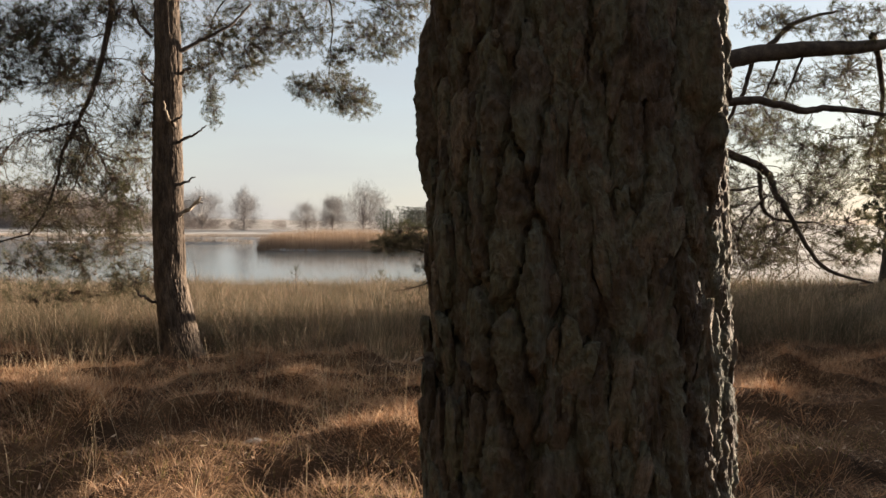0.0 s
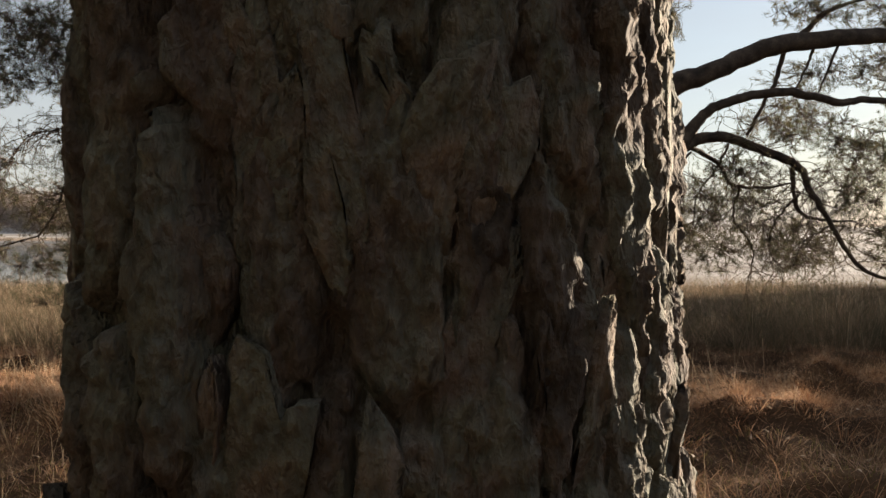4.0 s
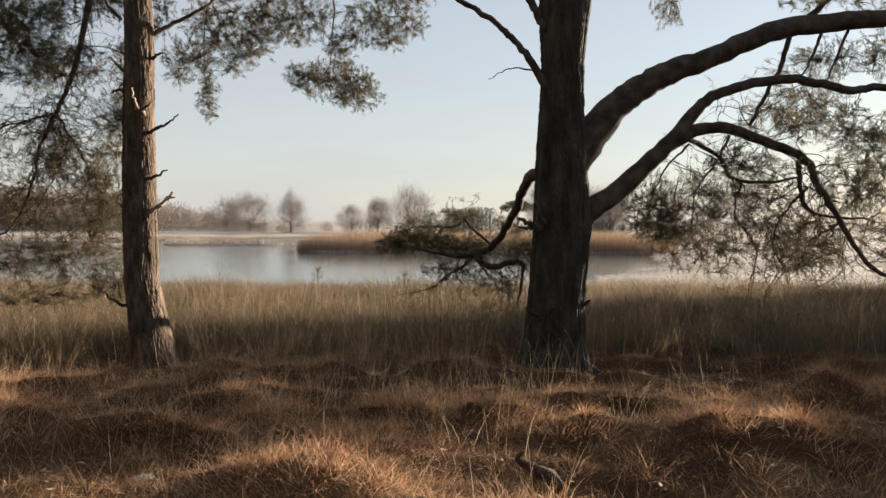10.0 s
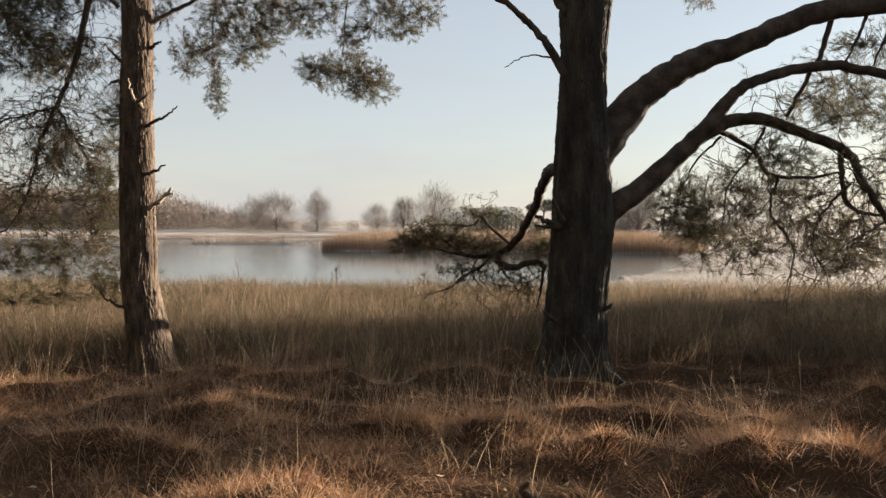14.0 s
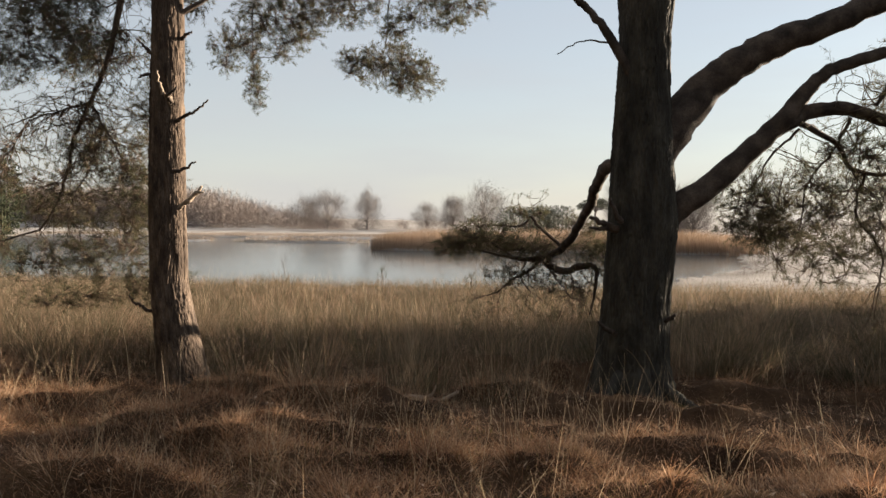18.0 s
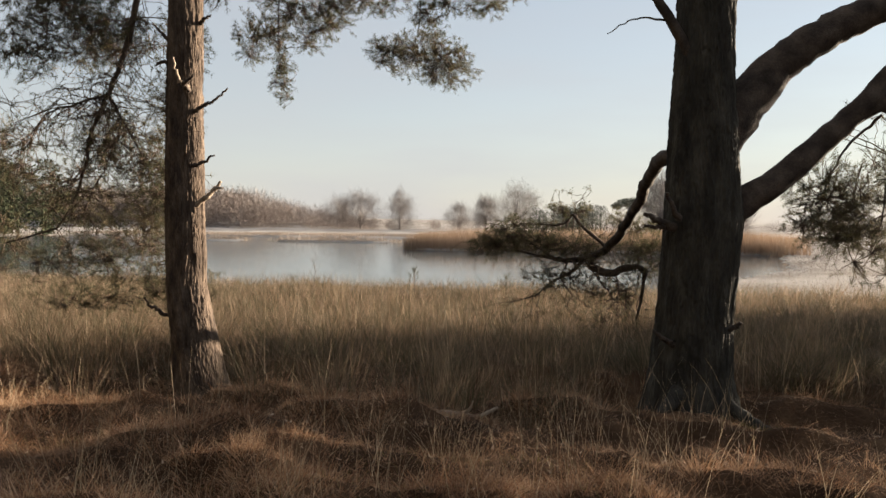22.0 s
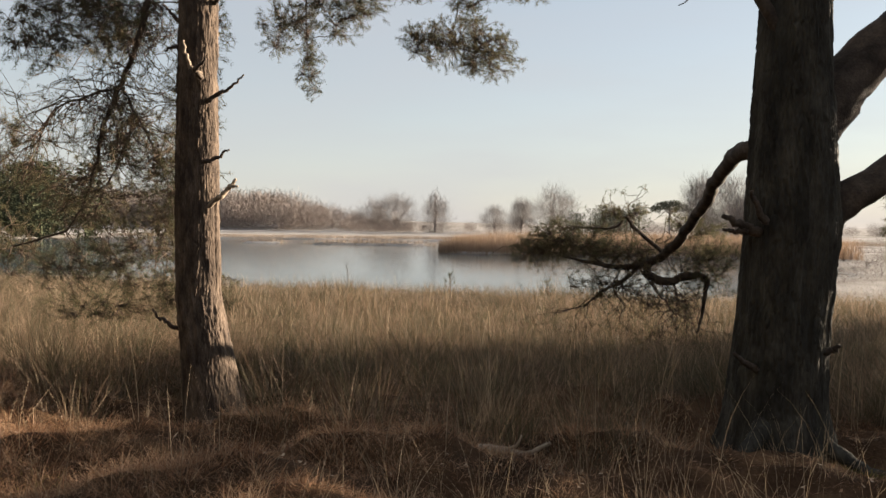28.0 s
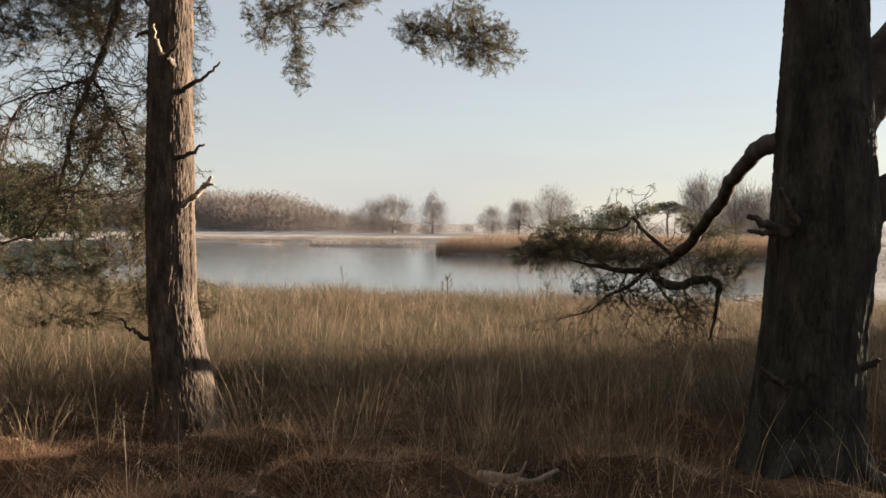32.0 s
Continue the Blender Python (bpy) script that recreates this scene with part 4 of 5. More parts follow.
    for pts, r in (
        ([(4.2, 9.85, 2.22), (4.24, 9.9, 1.94), (4.31, 9.9, 1.68), (4.57, 9.9, 1.58), (5.01, 9.9, 1.55)], [0.03, 0.025, 0.012]),
        ([(2.85, 9.65, 2.46), (3.32, 9.9, 2.27), (3.51, 9.95, 2.01), (3.97, 9.95, 1.98), (4.25, 9.9, 2.04)], [0.03, 0.02, 0.012]),
        ([(4.06, 9.75, 3.66), (3.91, 9.7, 3.23), (3.75, 9.7, 2.91), (3.6, 9.75, 2.6)], [0.032, 0.024, 0.02]),
        ([(4.4, 9.7, 3.74), (4.28, 9.7, 3.4), (4.15, 9.7, 3.15)], [0.022, 0.01]),
        ([(4.7, 9.7, 3.76), (4.55, 9.7, 3.4), (4.45, 9.75, 3.1)], [0.02, 0.009]),
        ([(3.4, 9.8, 2.5), (3.3, 9.9, 2.2), (3.1, 10.0, 1.9), (3.05, 10.0, 1.5)], [0.016, 0.007]),
        ([(3.6, 9.95, 2.0), (3.55, 10.0, 1.6), (3.8, 10.0, 1.2), (3.7, 9.9, 0.85)], [0.016, 0.007]),
        ([(4.3, 9.85, 1.9), (4.05, 9.9, 1.6), (3.95, 9.9, 1.25), (4.1, 9.9, 0.95)], [0.015, 0.006]),
        ([(4.58, 9.7, 1.5), (4.3, 9.75, 1.3), (4.2, 9.8, 1.0)], [0.012, 0.006]),
        ([(2.95, 9.8, 2.4), (2.7, 9.95, 2.1), (2.55, 10.0, 1.7)], [0.014, 0.006]),
    ):
        br.append(limb(tree, pts, r, M_LIMB, "branch", 8, 0.12))
    for pts, r in (
        ([(1.38, 9.4, 2.8), (1.13, 9.35, 3.23), (0.96, 9.4, 3.46), (0.76, 9.4, 3.66), (0.51, 9.4, 3.83), (0.28, 9.4, 3.97), (0.1, 9.4, 4.2)], [0.05, 0.035, 0.03, 0.022]),
        ([(1.16, 9.35, 3.15), (0.9, 9.3, 3.17), (0.66, 9.3, 3.05)], [0.01, 0.004]),
        ([(1.3, 9.45, 3.6), (1.16, 9.4, 3.82), (1.05, 9.4, 4.02), (0.95, 9.3, 4.3)], [0.05, 0.035]),
        ([(1.32, 9.35, 1.4), (1.14, 9.3, 1.47), (0.98, 9.26, 1.55)], [0.045, 0.036, 0.016]),
        ([(1.17, 9.3, 1.45), (1.08, 9.27, 1.44), (0.98, 9.25, 1.45)], [0.026, 0.01]),
        ([(1.25, 9.22, 1.5), (1.2, 9.18, 1.6), (1.15, 9.15, 1.72)], [0.03, 0.015]),
        ([(1.62, 9.4, 0.58), (1.71, 9.33, 0.61), (1.77, 9.3, 0.65)], [0.035, 0.015]),
        ([(1.25, 9.3, 0.46), (1.14, 9.2, 0.52), (1.06, 9.15, 0.6)], [0.03, 0.012]),
    ):
        limb(tree, pts, r, M_LIMB, "dead_branch", 9, 0.15)
    for pts, r in (([(1.6, 9.35, 0.04), (1.85, 9.2, -0.14), (2.1, 9.12, -0.2), (2.3, 9.05, -0.3)], [0.07, 0.045, 0.03, 0.02]), ([(1.3, 9.25, 0.1), (1.15, 9.05, -0.05), (1.0, 8.95, -0.25)], [0.07, 0.05, 0.03])):
        limb(tree, pts, r, M_BARK_DARK, "root", 12, 0.15)
    E = limb(tree, [(1.4, 9.5, 1.98), (1.2, 9.6, 2.04), (1.16, 9.9, 2.04), (1.15, 10.3, 1.99), (1.12, 10.9, 1.88), (1.1, 11.3, 1.74), (1.0, 11.9, 1.51), (0.87, 12.5, 1.25), (0.71, 12.9, 1.07), (0.38, 12.9, 0.98), (0.05, 12.9, 0.99), (-0.43, 12.9, 1.1)], [0.075, 0.068, 0.064, 0.06, 0.058, 0.056, 0.055, 0.045, 0.028, 0.012], M_LIMB, "limb", 12, 0.07)
    low = [E[28:]]
    for pts, r in (
        ([(0.6, 12.9, 1.05), (0.62, 12.9, 0.88), (0.85, 12.9, 0.81), (1.07, 12.9, 0.89), (1.26, 12.9, 0.86), (1.26, 12.9, 0.59), (1.18, 12.9, 0.2)], [0.045, 0.055, 0.05, 0.03, 0.012]),
        ([(0.5, 12.9, 1.0), (0.32, 12.9, 0.81), (0.05, 13.0, 0.65), (-0.16, 13.1, 0.47), (-0.5, 13.1, 0.36)], [0.026, 0.018, 0.004]),
        ([(0.78, 12.85, 1.15), (0.44, 12.9, 1.46), (0.34, 12.9, 1.58), (0.18, 12.9, 1.45), (-0.37, 12.9, 1.46)], [0.025, 0.02, 0.009]),
        ([(0.5, 12.9, 0.98), (0.7, 12.9, 0.7), (0.95, 12.9, 0.4)], [0.014, 0.006]),
        ([(0.1, 12.9, 0.99), (-0.3, 12.85, 1.25), (-0.75, 12.8, 1.3)], [0.018, 0.007]),
        ([(0.9, 12.9, 0.83), (0.95, 12.95, 0.6), (0.9, 13.0, 0.35)], [0.012, 0.005]),
        ([(0.3, 12.9, 0.97), (0.2, 12.8, 0.75), (0.35, 12.8, 0.5)], [0.012, 0.005]),
    ):
        low.append(limb(tree, pts, r, M_LIMB, "branch", 7, 0.14))
    tw, nd = Soup(), Soup()
    foliage(tw, nd, np.concatenate(low), [(-0.35, 12.9, 1.3, 0.6, 0.4, 0.3, 260), (-0.7, 12.8, 1.15, 0.4, 0.35, 0.25, 130), (0.2, 12.9, 1.15, 0.5, 0.4, 0.22, 130), (1.3, 13.0, 1.1, 0.4, 0.4, 0.45, 220), (0.1, 12.9, 0.75, 0.6, 0.3, 0.2, 70), (0.25, 12.9, 1.65, 0.4, 0.3, 0.14, 60), (0.9, 13.0, 0.6, 0.5, 0.3, 0.25, 60), (1.0, 13.0, 1.5, 0.3, 0.3, 0.2, 50)], 44)
    right = [(2.55, 10.0, 1.7, 0.4, 0.4, 0.45, 260), (3.1, 10.0, 1.7, 0.5, 0.5, 0.5, 220), (3.7, 10.0, 1.5, 0.6, 0.5, 0.5, 200), (4.3, 10.0, 1.25, 0.5, 0.5, 0.45, 160), (3.2, 10.0, 1.15, 0.6, 0.5, 0.3, 110), (4.9, 9.9, 1.9, 0.5, 0.5, 0.5, 240), (5.4, 9.9, 1.3, 0.5, 0.5, 0.5, 200), (4.1, 9.9, 2.7, 0.65, 0.4, 0.35, 170), (4.9, 9.8, 2.5, 0.5, 0.4, 0.4, 180), (5.2, 9.8, 3.4, 0.5, 0.4, 0.35, 150), (4.5, 9.8, 3.35, 0.5, 0.3, 0.3, 90), (3.5, 9.85, 2.2, 0.45, 0.35, 0.25, 110), (5.7, 9.8, 2.6, 0.6, 0.5, 0.8, 200)]
    foliage(tw, nd, np.concatenate(br), right, 42, 0.05, 0.35, 0.0029)
    # further clumps; the outermost and their bough are added unseen to shade trunk and limb
    more = [(5.7, 12.6, 3.2, 0.5, 0.5, 0.5, 150), (2.75, 10.1, 1.45, 0.35, 0.4, 0.3, 170), (5.2, 12.2, 3.4, 0.8, 0.6, 0.7, 200), (4.2, 11.5, 2.0, 0.8, 0.6, 0.6, 180), (5.0, 11.5, 1.2, 0.8, 0.6, 0.5, 200), (3.4, 11.3, 1.35, 0.7, 0.5, 0.4, 110), (6.0, 11.6, 2.4, 0.7, 0.6, 0.7, 200), (7.0, 11.0, 3.8, 1.2, 1.0, 1.0, 320), (6.9, 11.5, 2.4, 1.0, 1.0, 0.8, 200)]
    shade_bough = limb(tree, [(5.6, 9.8, 3.95), (6.2, 10.6, 3.8), (6.7, 11.3, 3.3), (6.8, 11.8, 2.6)], [0.05, 0.035, 0.02], M_LIMB, "branch", 8)
    foliage(tw, nd, np.concatenate(br + [shade_bough]), more, 38, 0.052, 0.35, 0.003)
    tips = []
    tangle(tw, np.concatenate(br[1:]), ((3.1, 6), (9, 10.5), (0.8, 2.7)), 130, (0.5, 1.2), tips)
    tangle(tw, np.concatenate(low), ((-0.8, 1.5), (12, 14), (0.2, 1.8)), 110, (0.4, 1.0), tips)
    needles_at(nd, tips, 16, 0.05, 0.004)
    # upper boughs just above and beside the picture
    up = [limb(tree, [(1.5, 9.5, 4.6), (2.3, 9.7, 5.2), (2.9, 10.0, 4.9), (2.85, 10.0, 4.3)], [0.07, 0.03, 0.01], M_LIMB, "branch", 8),
          limb(tree, [(4.2, 9.7, 3.78), (4.6, 9.8, 4.1), (5.2, 9.9, 4.3)], [0.04, 0.015], M_LIMB, "branch", 8)]
    foliage(tw, nd, np.concatenate(up), [(2.75, 10.0, 4.1, 0.25, 0.3, 0.35, 60), (4.4, 9.8, 4.1, 0.6, 0.4, 0.25, 130), (5.3, 9.8, 4.1, 0.6, 0.4, 0.4, 160)], 44)
    top = []
    for i in range(14):
        a, z = i * 2.4, 5.3 + 0.24 * i
        q = 2.6 - 0.06 * i
        p = [(1.52, y, z), (1.52 + 0.9 * math.cos(a), y + 0.9 * math.sin(a), z + 0.4), (1.52 + q * math.cos(a), y + q * math.sin(a), z + 0.6)]
        top.append(limb(tree, p, [0.07, 0.015], M_LIMB, "branch", 7))
    foliage(tw, nd, np.concatenate(top), [(t[-1][0], t[-1][1], t[-1][2], 0.9, 0.9, 0.45, 80) for t in top], 26)
    tagged(part("twig_spray", tw.mesh("twig_spray", M_TWIG), tree), kind="stuff")
    tagged(part("foliage", nd.mesh("foliage", M_NEEDLE, False), tree), kind="stuff")


# ---- distance ----
def bare_tree_soup(s, x, y, h, spread, seed, twigs=260, narrow=1.0, limbs=16, low=0.12, stem=1.0, thick=1.0, bole=None):
    """A leafless tree: trunk, limbs to points in an egg-shaped crown, and fine twigs filling it."""
    r = np.random.default_rng(seed)
    z0 = float(ground_z(x, y)) - 0.2
    c, rad = np.array([x, y, z0 + h * (0.5 + low / 2)]), np.array([spread, spread, h * (0.5 - low / 2)])
    ends = []
    (bole or s).tube([(x, y, z0), (x + 0.1, y, z0 + h * 0.3), (x, y, z0 + h * 0.75)], [h * 0.028 * stem, h * 0.02 * stem, h * 0.006 * stem], 5)
    for i in range(limbs):
        en = c + unit(r.normal(size=3) + (0, 0, 0.25)) * r.uniform(0.45, 0.95) * rad
        st = np.array([x, y, z0 + h * r.uniform(0.1, 0.34 if narrow < 1.5 else 0.8)])
        if en[2] < st[2]:
            st[2] = max(z0 + 0.08 * h, en[2] - 0.05 * h)
        ends.append(en)
        s.tube(spline([st, st * 0.45 + en * 0.55 + (0, 0, -0.03 * h), en], 5), np.linspace(h * 0.011 * stem, h * 0.0028, 5), 3)
    if limbs > 20:
        en = np.array(ends)[r.integers(0, len(ends), twigs)]
        p = en + r.normal(size=(twigs, 3)) * rad * (0.2, 0.2, 0.17)
        if narrow > 1.5:
            p[:, :2] = c[:2] + (p[:, :2] - c[:2]) * (1.05 - 0.5 * np.clip(np.abs(p[:, 2:] - c[2]) / rad[2], 0, 1) ** 2)
        p[:, 2] = np.maximum(p[:, 2], z0 + 0.3)
    else:
        p = c + unit(r.normal(size=(twigs, 3))) * r.uniform(0, 1, (twigs, 1)) ** 0.42 * rad * (0.8 + 0.2 * r.uniform(size=(twigs, 1)))
    d = unit(unit(p - c + (0, 0, 0.3 * h)) + r.normal(size=(twigs, 3)) * 0.4)
    ln = h * r.uniform(0.08, 0.2, (twigs, 1))
    side = unit(np.cross(d, r.normal(size=(twigs, 3)))) * h * 0.0024 * thick
    s.tris(np.stack([p - side, p + side, p + d * ln], 1))


def far_trees():
    for x, y, h, sp, nm in ((-62, 200, 10.8, 6.4, "bare_oak"), (-71, 206, 9.6, 4.6, "bare_tree"), (-50.6, 200, 10.8, 4.6, "bare_poplar"), (-18, 200, 12, 6.6, "bare_oak"), (-27, 205, 9.5, 3.6, "bare_tree"), (-35, 208, 7.5, 4.0, "bare_tree"), (17, 120, 10.0, 4.0, "bare_tree"), (22, 118, 8.5, 3.4, "bare_tree"), (15, 150, 11.5, 3.4, "bare_tree"), (20.7, 150, 8.2, 3.6, "bare_tree")):
        tree = tagged(new(nm), "leafless tree beyond the lake, paled for haze", "tree", group="trees beyond the lake")
        tree.location = (x, y, float(ground_z(x, y)))
        s, bole = Soup(), Soup()
        bare_tree_soup(s, x, y, h, sp, int(x * 7 + 900), 7000 if "poplar" in nm else 8500, 2.2 if "poplar" in nm else 1.0, 46, -0.12, 0.95, 0.55, bole)
        part("trunk", bole.mesh("trunk", M_HAZE), tree)
        tagged(part("crown", s.mesh("crown", M_HAZE), tree), kind="stuff")
    for i, (x, y, h, w) in enumerate(((9.5, 38, 1.0, 1.4), (12.5, 43, 1.3, 1.8), (16.5, 40, 1.1, 1.5), (14.5, 52, 1.6, 2.2), (20.5, 48, 1.4, 2.0), (24.0, 56, 2.0, 2.6), (19.0, 63, 2.2, 2.8), (29.0, 70, 2.6, 3.2))):
        bush = tagged(new("bush"), "low leafless pale bush on the marsh", "bush", group="bushes on the marsh")
        bush.location = (x, y, float(ground_z(x, y)))
        s = Soup()
        bare_tree_soup(s, x, y, h, w, 70 + i, 700, 1.0, 12, -0.3, 0.5, 2.2)
        tagged(part("crown", s.mesh("crown", M_FARWOOD), bush), kind="stuff")
    # woods on the horizon, and on the wooded rise
    s = Soup()
    r = np.random.default_rng(3)
    for i in range(440):
        x = r.uniform(-250, 150) if i % 5 < 2 else r.uniform(-200, -66)
        y = 212 + r.uniform(0, 45)
        rise = 1 + 1.6 * float(smooth(-72, -120, x))
        h = r.uniform(3.1, 4.5) * rise
        bare_tree_soup(s, x, y, h, h * r.uniform(0.55, 0.9), i, 600, 1.0, 3, -0.3, 0.3, 2.0)
    ob = new("far_wood", s.mesh("far_wood", M_FARWOOD))
    tagged(ob, "hazy grey-brown leafless wood along the horizon", "wood", kind="stuff")
    # conifers: a dark group beyond the reeds, a wood at the side
    s = Soup()
    def conifer(x, y, h, w, n):
        z0 = float(ground_z(x, y))
        s.tube([(x, y, z0 - 0.3), (x, y, z0 + h)], [h * 0.025, 0.03], 5)
        t = r.uniform(0.0, 1, n)
        a = r.uniform(0, 6.28, n)
        rr = w * np.sin(np.pi * np.clip(1.05 - t, 0, 1)) ** 0.6 * r.uniform(0.35, 1, n) + 0.1
        c = np.stack([x + rr * np.cos(a), y + rr * np.sin(a), z0 + h * t], 1)
        k = 4
        cc = np.repeat(c, k, 0)
        d = unit(r.normal(size=(n * k, 3)))
        e = unit(np.cross(d, r.normal(size=(n * k, 3))))
        sz = h * 0.03
        s.tris(np.stack([cc - e * sz * 0.35, cc + e * sz * 0.35, cc + d * sz * 1.3], 1))
    for i in range(46):
        x = r.uniform(-12, 5) if i % 4 else r.uniform(16, 34)
        conifer(x, 170 + r.uniform(0, 14), r.uniform(5, 6.6), 2.6, 240)
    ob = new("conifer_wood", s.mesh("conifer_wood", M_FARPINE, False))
    tagged(ob, "pale dull green conifers beyond the reeds", "wood", kind="stuff")
    # one pine with a flat, spreading crown
    far_pine = tagged(new("pine_tree"), "flat-crowned pine standing beyond the reeds", "tree", group="trees beyond the lake")
    far_pine.location = (10.8, 175, float(ground_z(10.8, 175)))
    z0 = far_pine.location.z
    s, stems = Soup(), Soup()
    stems.tube([(10.8, 175, z0 - 0.3), (10.6, 175, z0 + 4), (10.8, 175, z0 + 7.5)], [0.3, 0.24, 0.1], 6)
    for i in range(14):
        a = i * 2.4
        q, up = 3.9 * math.sqrt((i + 1) / 14), 7.6 - 0.13 * i
        stems.tube(spline([(10.7, 175, z0 + 4.2 + 0.2 * i), (10.8 + 0.6 * q * math.cos(a), 175 + 0.6 * q * math.sin(a), z0 + up - 0.9), (10.8 + q * math.cos(a), 175 + q * math.sin(a), z0 + up - 0.4)], 6), np.linspace(0.1, 0.03, 6), 4)
        c = np.array([10.8 + q * math.cos(a), 175 + q * math.sin(a), z0 + up]) + unit(r.normal(size=(260, 3))) * r.uniform(0, 1, (260, 1)) ** 0.4 * (1.5, 1.5, 0.75)
        d = unit(r.normal(size=(260, 3)))
        e = unit(np.cross(d, r.normal(size=(260, 3))))
        s.tris(np.stack([c - e * 0.08, c + e * 0.08, c + d * 0.35], 1))
    part("trunk", stems.mesh("trunk", M_HAZE), far_pine)
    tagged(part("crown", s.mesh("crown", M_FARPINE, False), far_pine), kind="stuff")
    s = Soup()
    for i in range(70):
        x = r.uniform(-140, -80)
        conifer(x, 92 + r.uniform(0, 22), r.uniform(8.0, 12.5), 3.6, 420)
    ob = new("conifer_wood", s.mesh("conifer_wood", M_CONIFER, False))
    tagged(ob, "dark green conifers standing beyond the water", "wood", kind="stuff")


def wood_behind():
    """An unseen pine wood at the back and left, added to cut sky light."""
    s = Soup()
    r = np.random.default_rng(11)
    for i in range(80):
        if i < 44:
            x, y = r.uniform(-15, 16), r.uniform(-14, -2.5)
        elif i < 64:
            x, y = r.uniform(-18, -9.5), r.uniform(-4, 7)
        else:
            x, y = r.uniform(-18, -12.2), r.uniform(5, 11)
        h = r.uniform(8, 12)
        z0 = float(ground_z(x, y))
        s.tube([(x, y, z0 - 0.3), (x + 0.1, y, z0 + h * 0.5), (x, y, z0 + h)], [0.2, 0.14, 0.03], 7)
        n = 420
        t = r.uniform(0.1, 1, n)
        a = r.uniform(0, 6.28, n)
        rr = 2.3 * np.sin(np.pi * np.clip(1.08 - t, 0, 1)) ** 0.6 * r.uniform(0.1, 1, n) ** 0.5
        c = np.stack([x + rr * np.cos(a), y + rr * np.sin(a), z0 + h * t], 1)
        d, e = unit(r.normal(size=(n, 3))), unit(r.normal(size=(n, 3)))
        s.tris(np.stack([c - e * 0.16, c + e * 0.16, c + d * 0.55], 1))
    tagged(new("pine_wood", s.mesh("pine_wood", M_FARPINE, False)), "unseen dense pine wood added round the bank to block sky light", "wood", kind="stuff")


def shade_pines():
    """An unseen thicket of young pines, added sunward past the view's edge to cast shade."""
    # heights set how far each tree's shadow reaches over grass and trunks
    tops = (5.45, 4.85, 5.25, 5.5, 5.35, 5.05, 4.7, 4.4, 4.45, 5.05, 5.1, 5.5, 5.5, 5.7, 5.6, 5.4, 5.6, 5.75, 5.5, 5.6)
    rows = [(22.1, 17.2, -10.2 + 0.72 * i, h) for i, h in enumerate(tops)]
    for i, (bx, by, p, h) in enumerate(rows):
        x, y = bx + 0.616 * p, by - 0.788 * p
        tree = place_tree("pine_tree", x, y, "unseen young pine added sunward to shade the bank")
        g = float(ground_z(x, y)) - 0.1
        zs = np.linspace(g, h, 60)
        part("trunk", trunk_mesh("trunk", (np.array([g, h]), np.array([x, x + 0.2]), np.array([y, y])), ([g, 0.3, h], [0.3, 0.2, 0.05]), zs, 30, 0.02, 0.08, 0.2, M_BARK_DARK, 11 + i), tree)
        top = []
        for k in range(12):
            a, z = k * 2.4 + i, 0.4 + (h - 0.6) * k / 12
            q = 1.5 - 0.1 * k
            top.append(limb(tree, [(x, y, z), (x + 0.6 * q * math.cos(a), y + 0.6 * q * math.sin(a), z + 0.1), (x + q * math.cos(a), y + q * math.sin(a), z)], [0.05, 0.012], M_LIMB, "branch", 6))
        tw, nd = Soup(), Soup()
        foliage(tw, nd, np.concatenate(top), [(t[-1][0] * 0.6 + x * 0.4, t[-1][1] * 0.6 + y * 0.4, t[-1][2], 0.6, 0.6, 0.35, 36) for t in top], 24, 0.15, 0.35, 0.05)
        tagged(part("twig_spray", tw.mesh("twig_spray", M_TWIG), tree), kind="stuff")
        tagged(part("foliage", nd.mesh("foliage", M_NEEDLE, False), tree), kind="stuff")


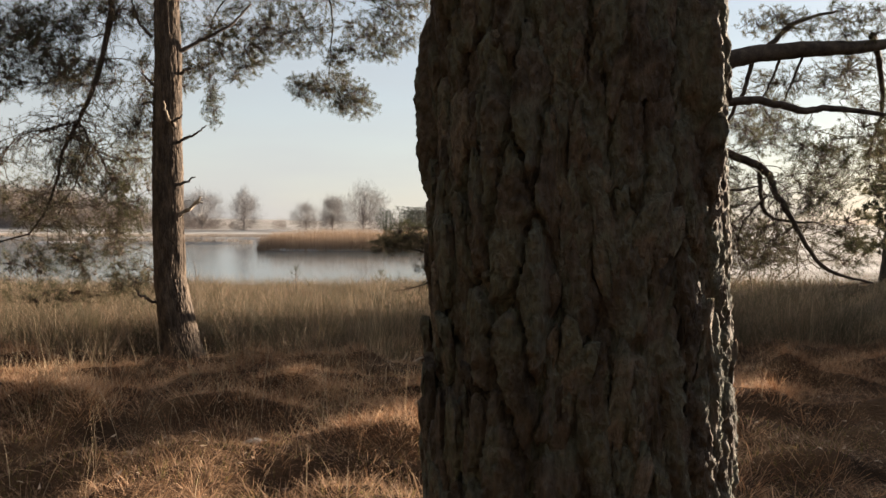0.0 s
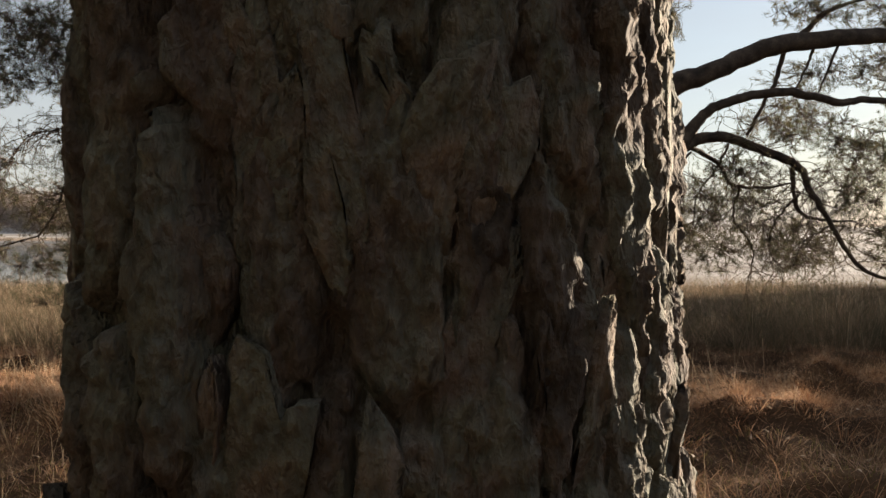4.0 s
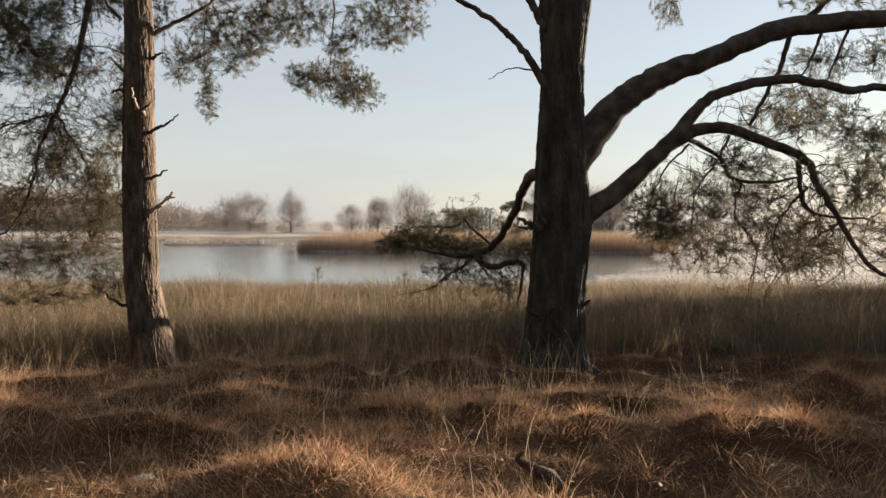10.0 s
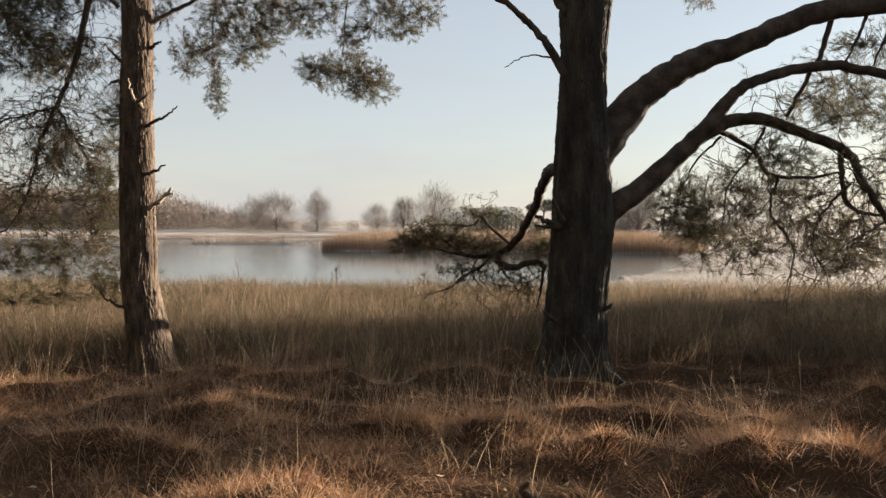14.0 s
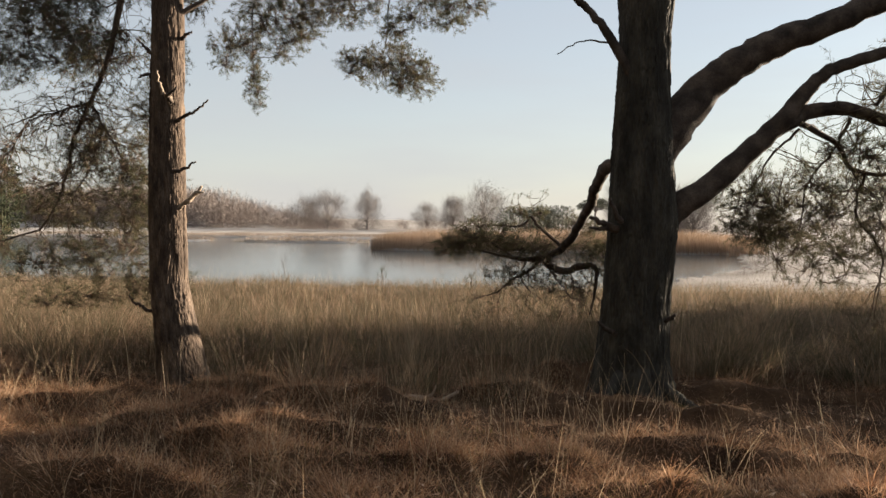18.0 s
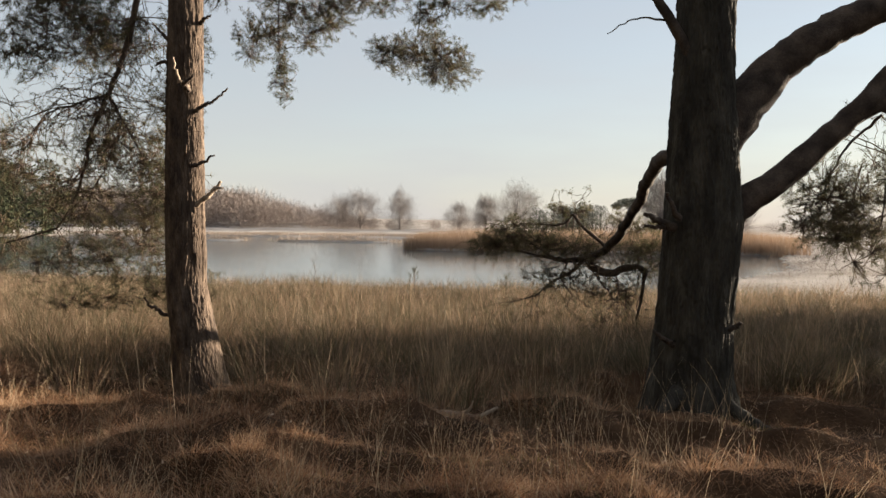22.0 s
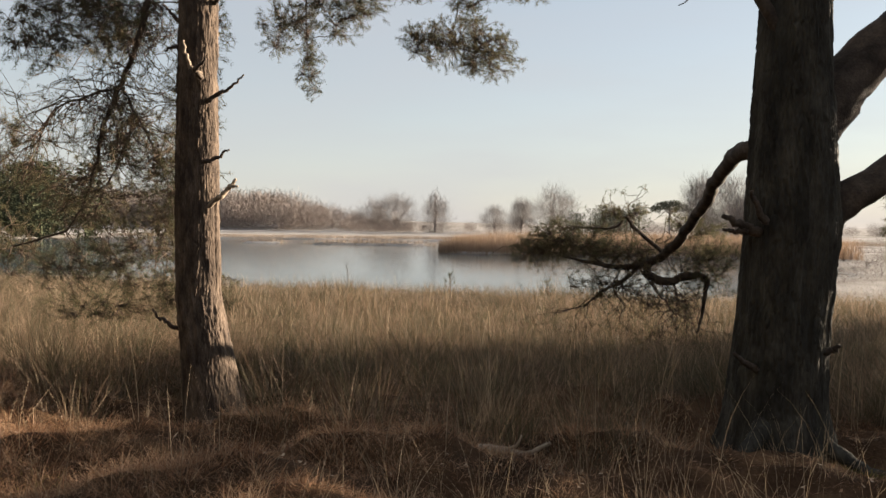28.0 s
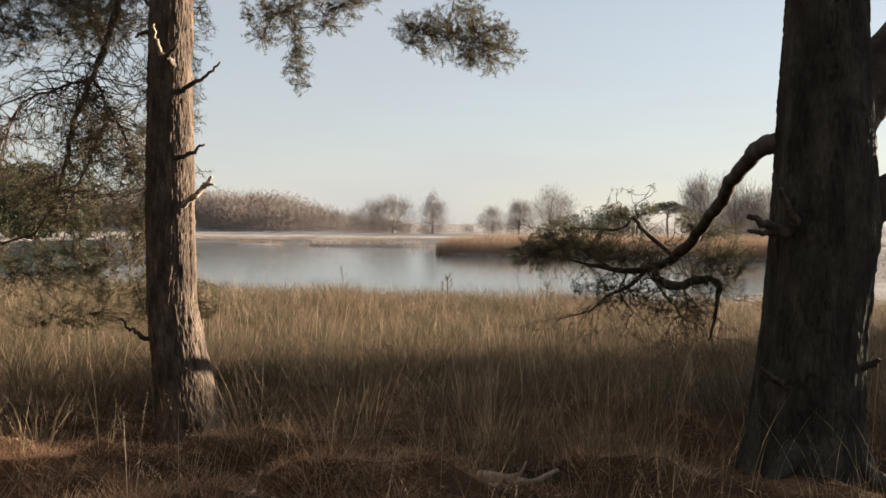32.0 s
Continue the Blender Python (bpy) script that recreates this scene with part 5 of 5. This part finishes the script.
def small_things():
    z = lambda x, y: float(ground_z(x, y))
    s = Soup()
    s.tube(spline([(-0.62, 8.6, z(-0.62, 8.6) + 0.04), (-0.46, 8.55, z(-0.46, 8.55) + 0.05), (-0.3, 8.56, z(-0.3, 8.56) + 0.05), (-0.14, 8.6, z(-0.14, 8.6) + 0.09)], 14), np.linspace(0.03, 0.012, 14), 7, 0.35)
    s.tube(spline([(-0.42, 8.55, z(-0.42, 8.55) + 0.06), (-0.35, 8.5, z(-0.35, 8.5) + 0.1), (-0.32, 8.48, z(-0.32, 8.48) + 0.17)], 6), np.linspace(0.014, 0.006, 6), 6, 0.3)
    tagged(new("fallen_stick", s.mesh("fallen_stick", M_DEADWOOD)), "pale broken stick lying on the litter", "stick")
    s = Soup()
    s.tube(spline([(1.0, 4.98, z(1.0, 4.98) - 0.03), (0.9, 5.05, z(0.9, 5.05) + 0.06), (0.8, 5.12, z(0.8, 5.12) + 0.1), (0.74, 5.15, z(0.74, 5.1) + 0.13), (0.77, 5.1, z(0.77, 5.1) + 0.19)], 20), np.interp(np.linspace(0, 1, 20), [0, 0.3, 0.6, 1], [0.036, 0.03, 0.02, 0.008]), 9, 0.4)
    tagged(new("dead_root", s.mesh("dead_root", M_BARK_PALE)), "curved grey dead root standing in the grass", "root")
    for x, y, size in ((-1.14, 4.92, 0.055), (-0.9, 5.1, 0.035)):
        bm = bmesh.new()
        bmesh.ops.create_icosphere(bm, subdivisions=3, radius=1)
        for v in bm.verts:
            k = 1 + 0.35 * (float(vnoise(np.array(v.co.x * 1.6 + 4), np.array(v.co.y * 1.6 + v.co.z), 4)) - 0.5)
            v.co = Vector((v.co.x * 1.3, v.co.y * 0.9, v.co.z * 0.6)) * k * size
        me = bpy.data.meshes.new("stone")
        bm.to_mesh(me)
        bm.free()
        me.materials.append(M_STONE)
        stone = tagged(new("stone", me), "small pale rounded stone lying in the grass", "stone")
        stone.location = (x, y, z(x, y) + size * 0.35)
    s = Soup()
    s.tube(spline([(-7.62, 24.0, z(-7.6, 24) - 0.05), (-7.6, 24.0, 0.0), (-7.71, 24.0, 0.45)], 8), np.linspace(0.013, 0.004, 8), 5)
    for k in range(7):
        h, a = -0.1 + 0.07 * k, 2.4 * k
        s.tube(spline([(-7.62, 24.0, h), (-7.62 + 0.1 * math.cos(a), 24 + 0.1 * math.sin(a), h + 0.1), (-7.63 + 0.16 * math.cos(a), 24 + 0.16 * math.sin(a), h + 0.25)], 5), np.linspace(0.006, 0.002, 5), 4)
    tagged(new("sapling", s.mesh("sapling", M_TWIG)), "thin leafless sapling at the water's edge", "sapling")
    for x, y, top in ((-4.0, 22.0, 0.22), (-1.45, 21.5, 0.12)):
        seedling = tagged(new("pine_seedling"), "small pine seedling standing above the sedge", "seedling", group="seedlings in the sedge")
        seedling.location = (x, y, z(x, y))
        st, nd = Soup(), Soup()
        tips = [((x, y, top), (0, 0, 1))]
        st.tube([(x, y, z(x, y) - 0.05), (x, y, top)], [0.02, 0.008], 6)
        for k in range(8):
            a, h = 2.4 * k, top - 0.05 - 0.045 * k
            q = (x + (0.06 + 0.02 * k) * math.cos(a), y + (0.06 + 0.02 * k) * math.sin(a), h + 0.08)
            st.tube(spline([(x, y, h - 0.04), ((x + q[0]) / 2, (y + q[1]) / 2, h), q], 4), np.linspace(0.007, 0.004, 4), 4)
            tips.append((q, (0.5 * math.cos(a), 0.5 * math.sin(a), 0.8)))
        part("stem", st.mesh("stem", M_TWIG), seedling)
        needles_at(nd, tips, 40, 0.07, 0.006)
        tagged(part("foliage", nd.mesh("foliage", M_NEEDLE, False), seedling), kind="stuff")


small_things()
big_pine()
left_pine()
near_pine()
shade_pines()
wood_behind()
far_trees()
grasses()
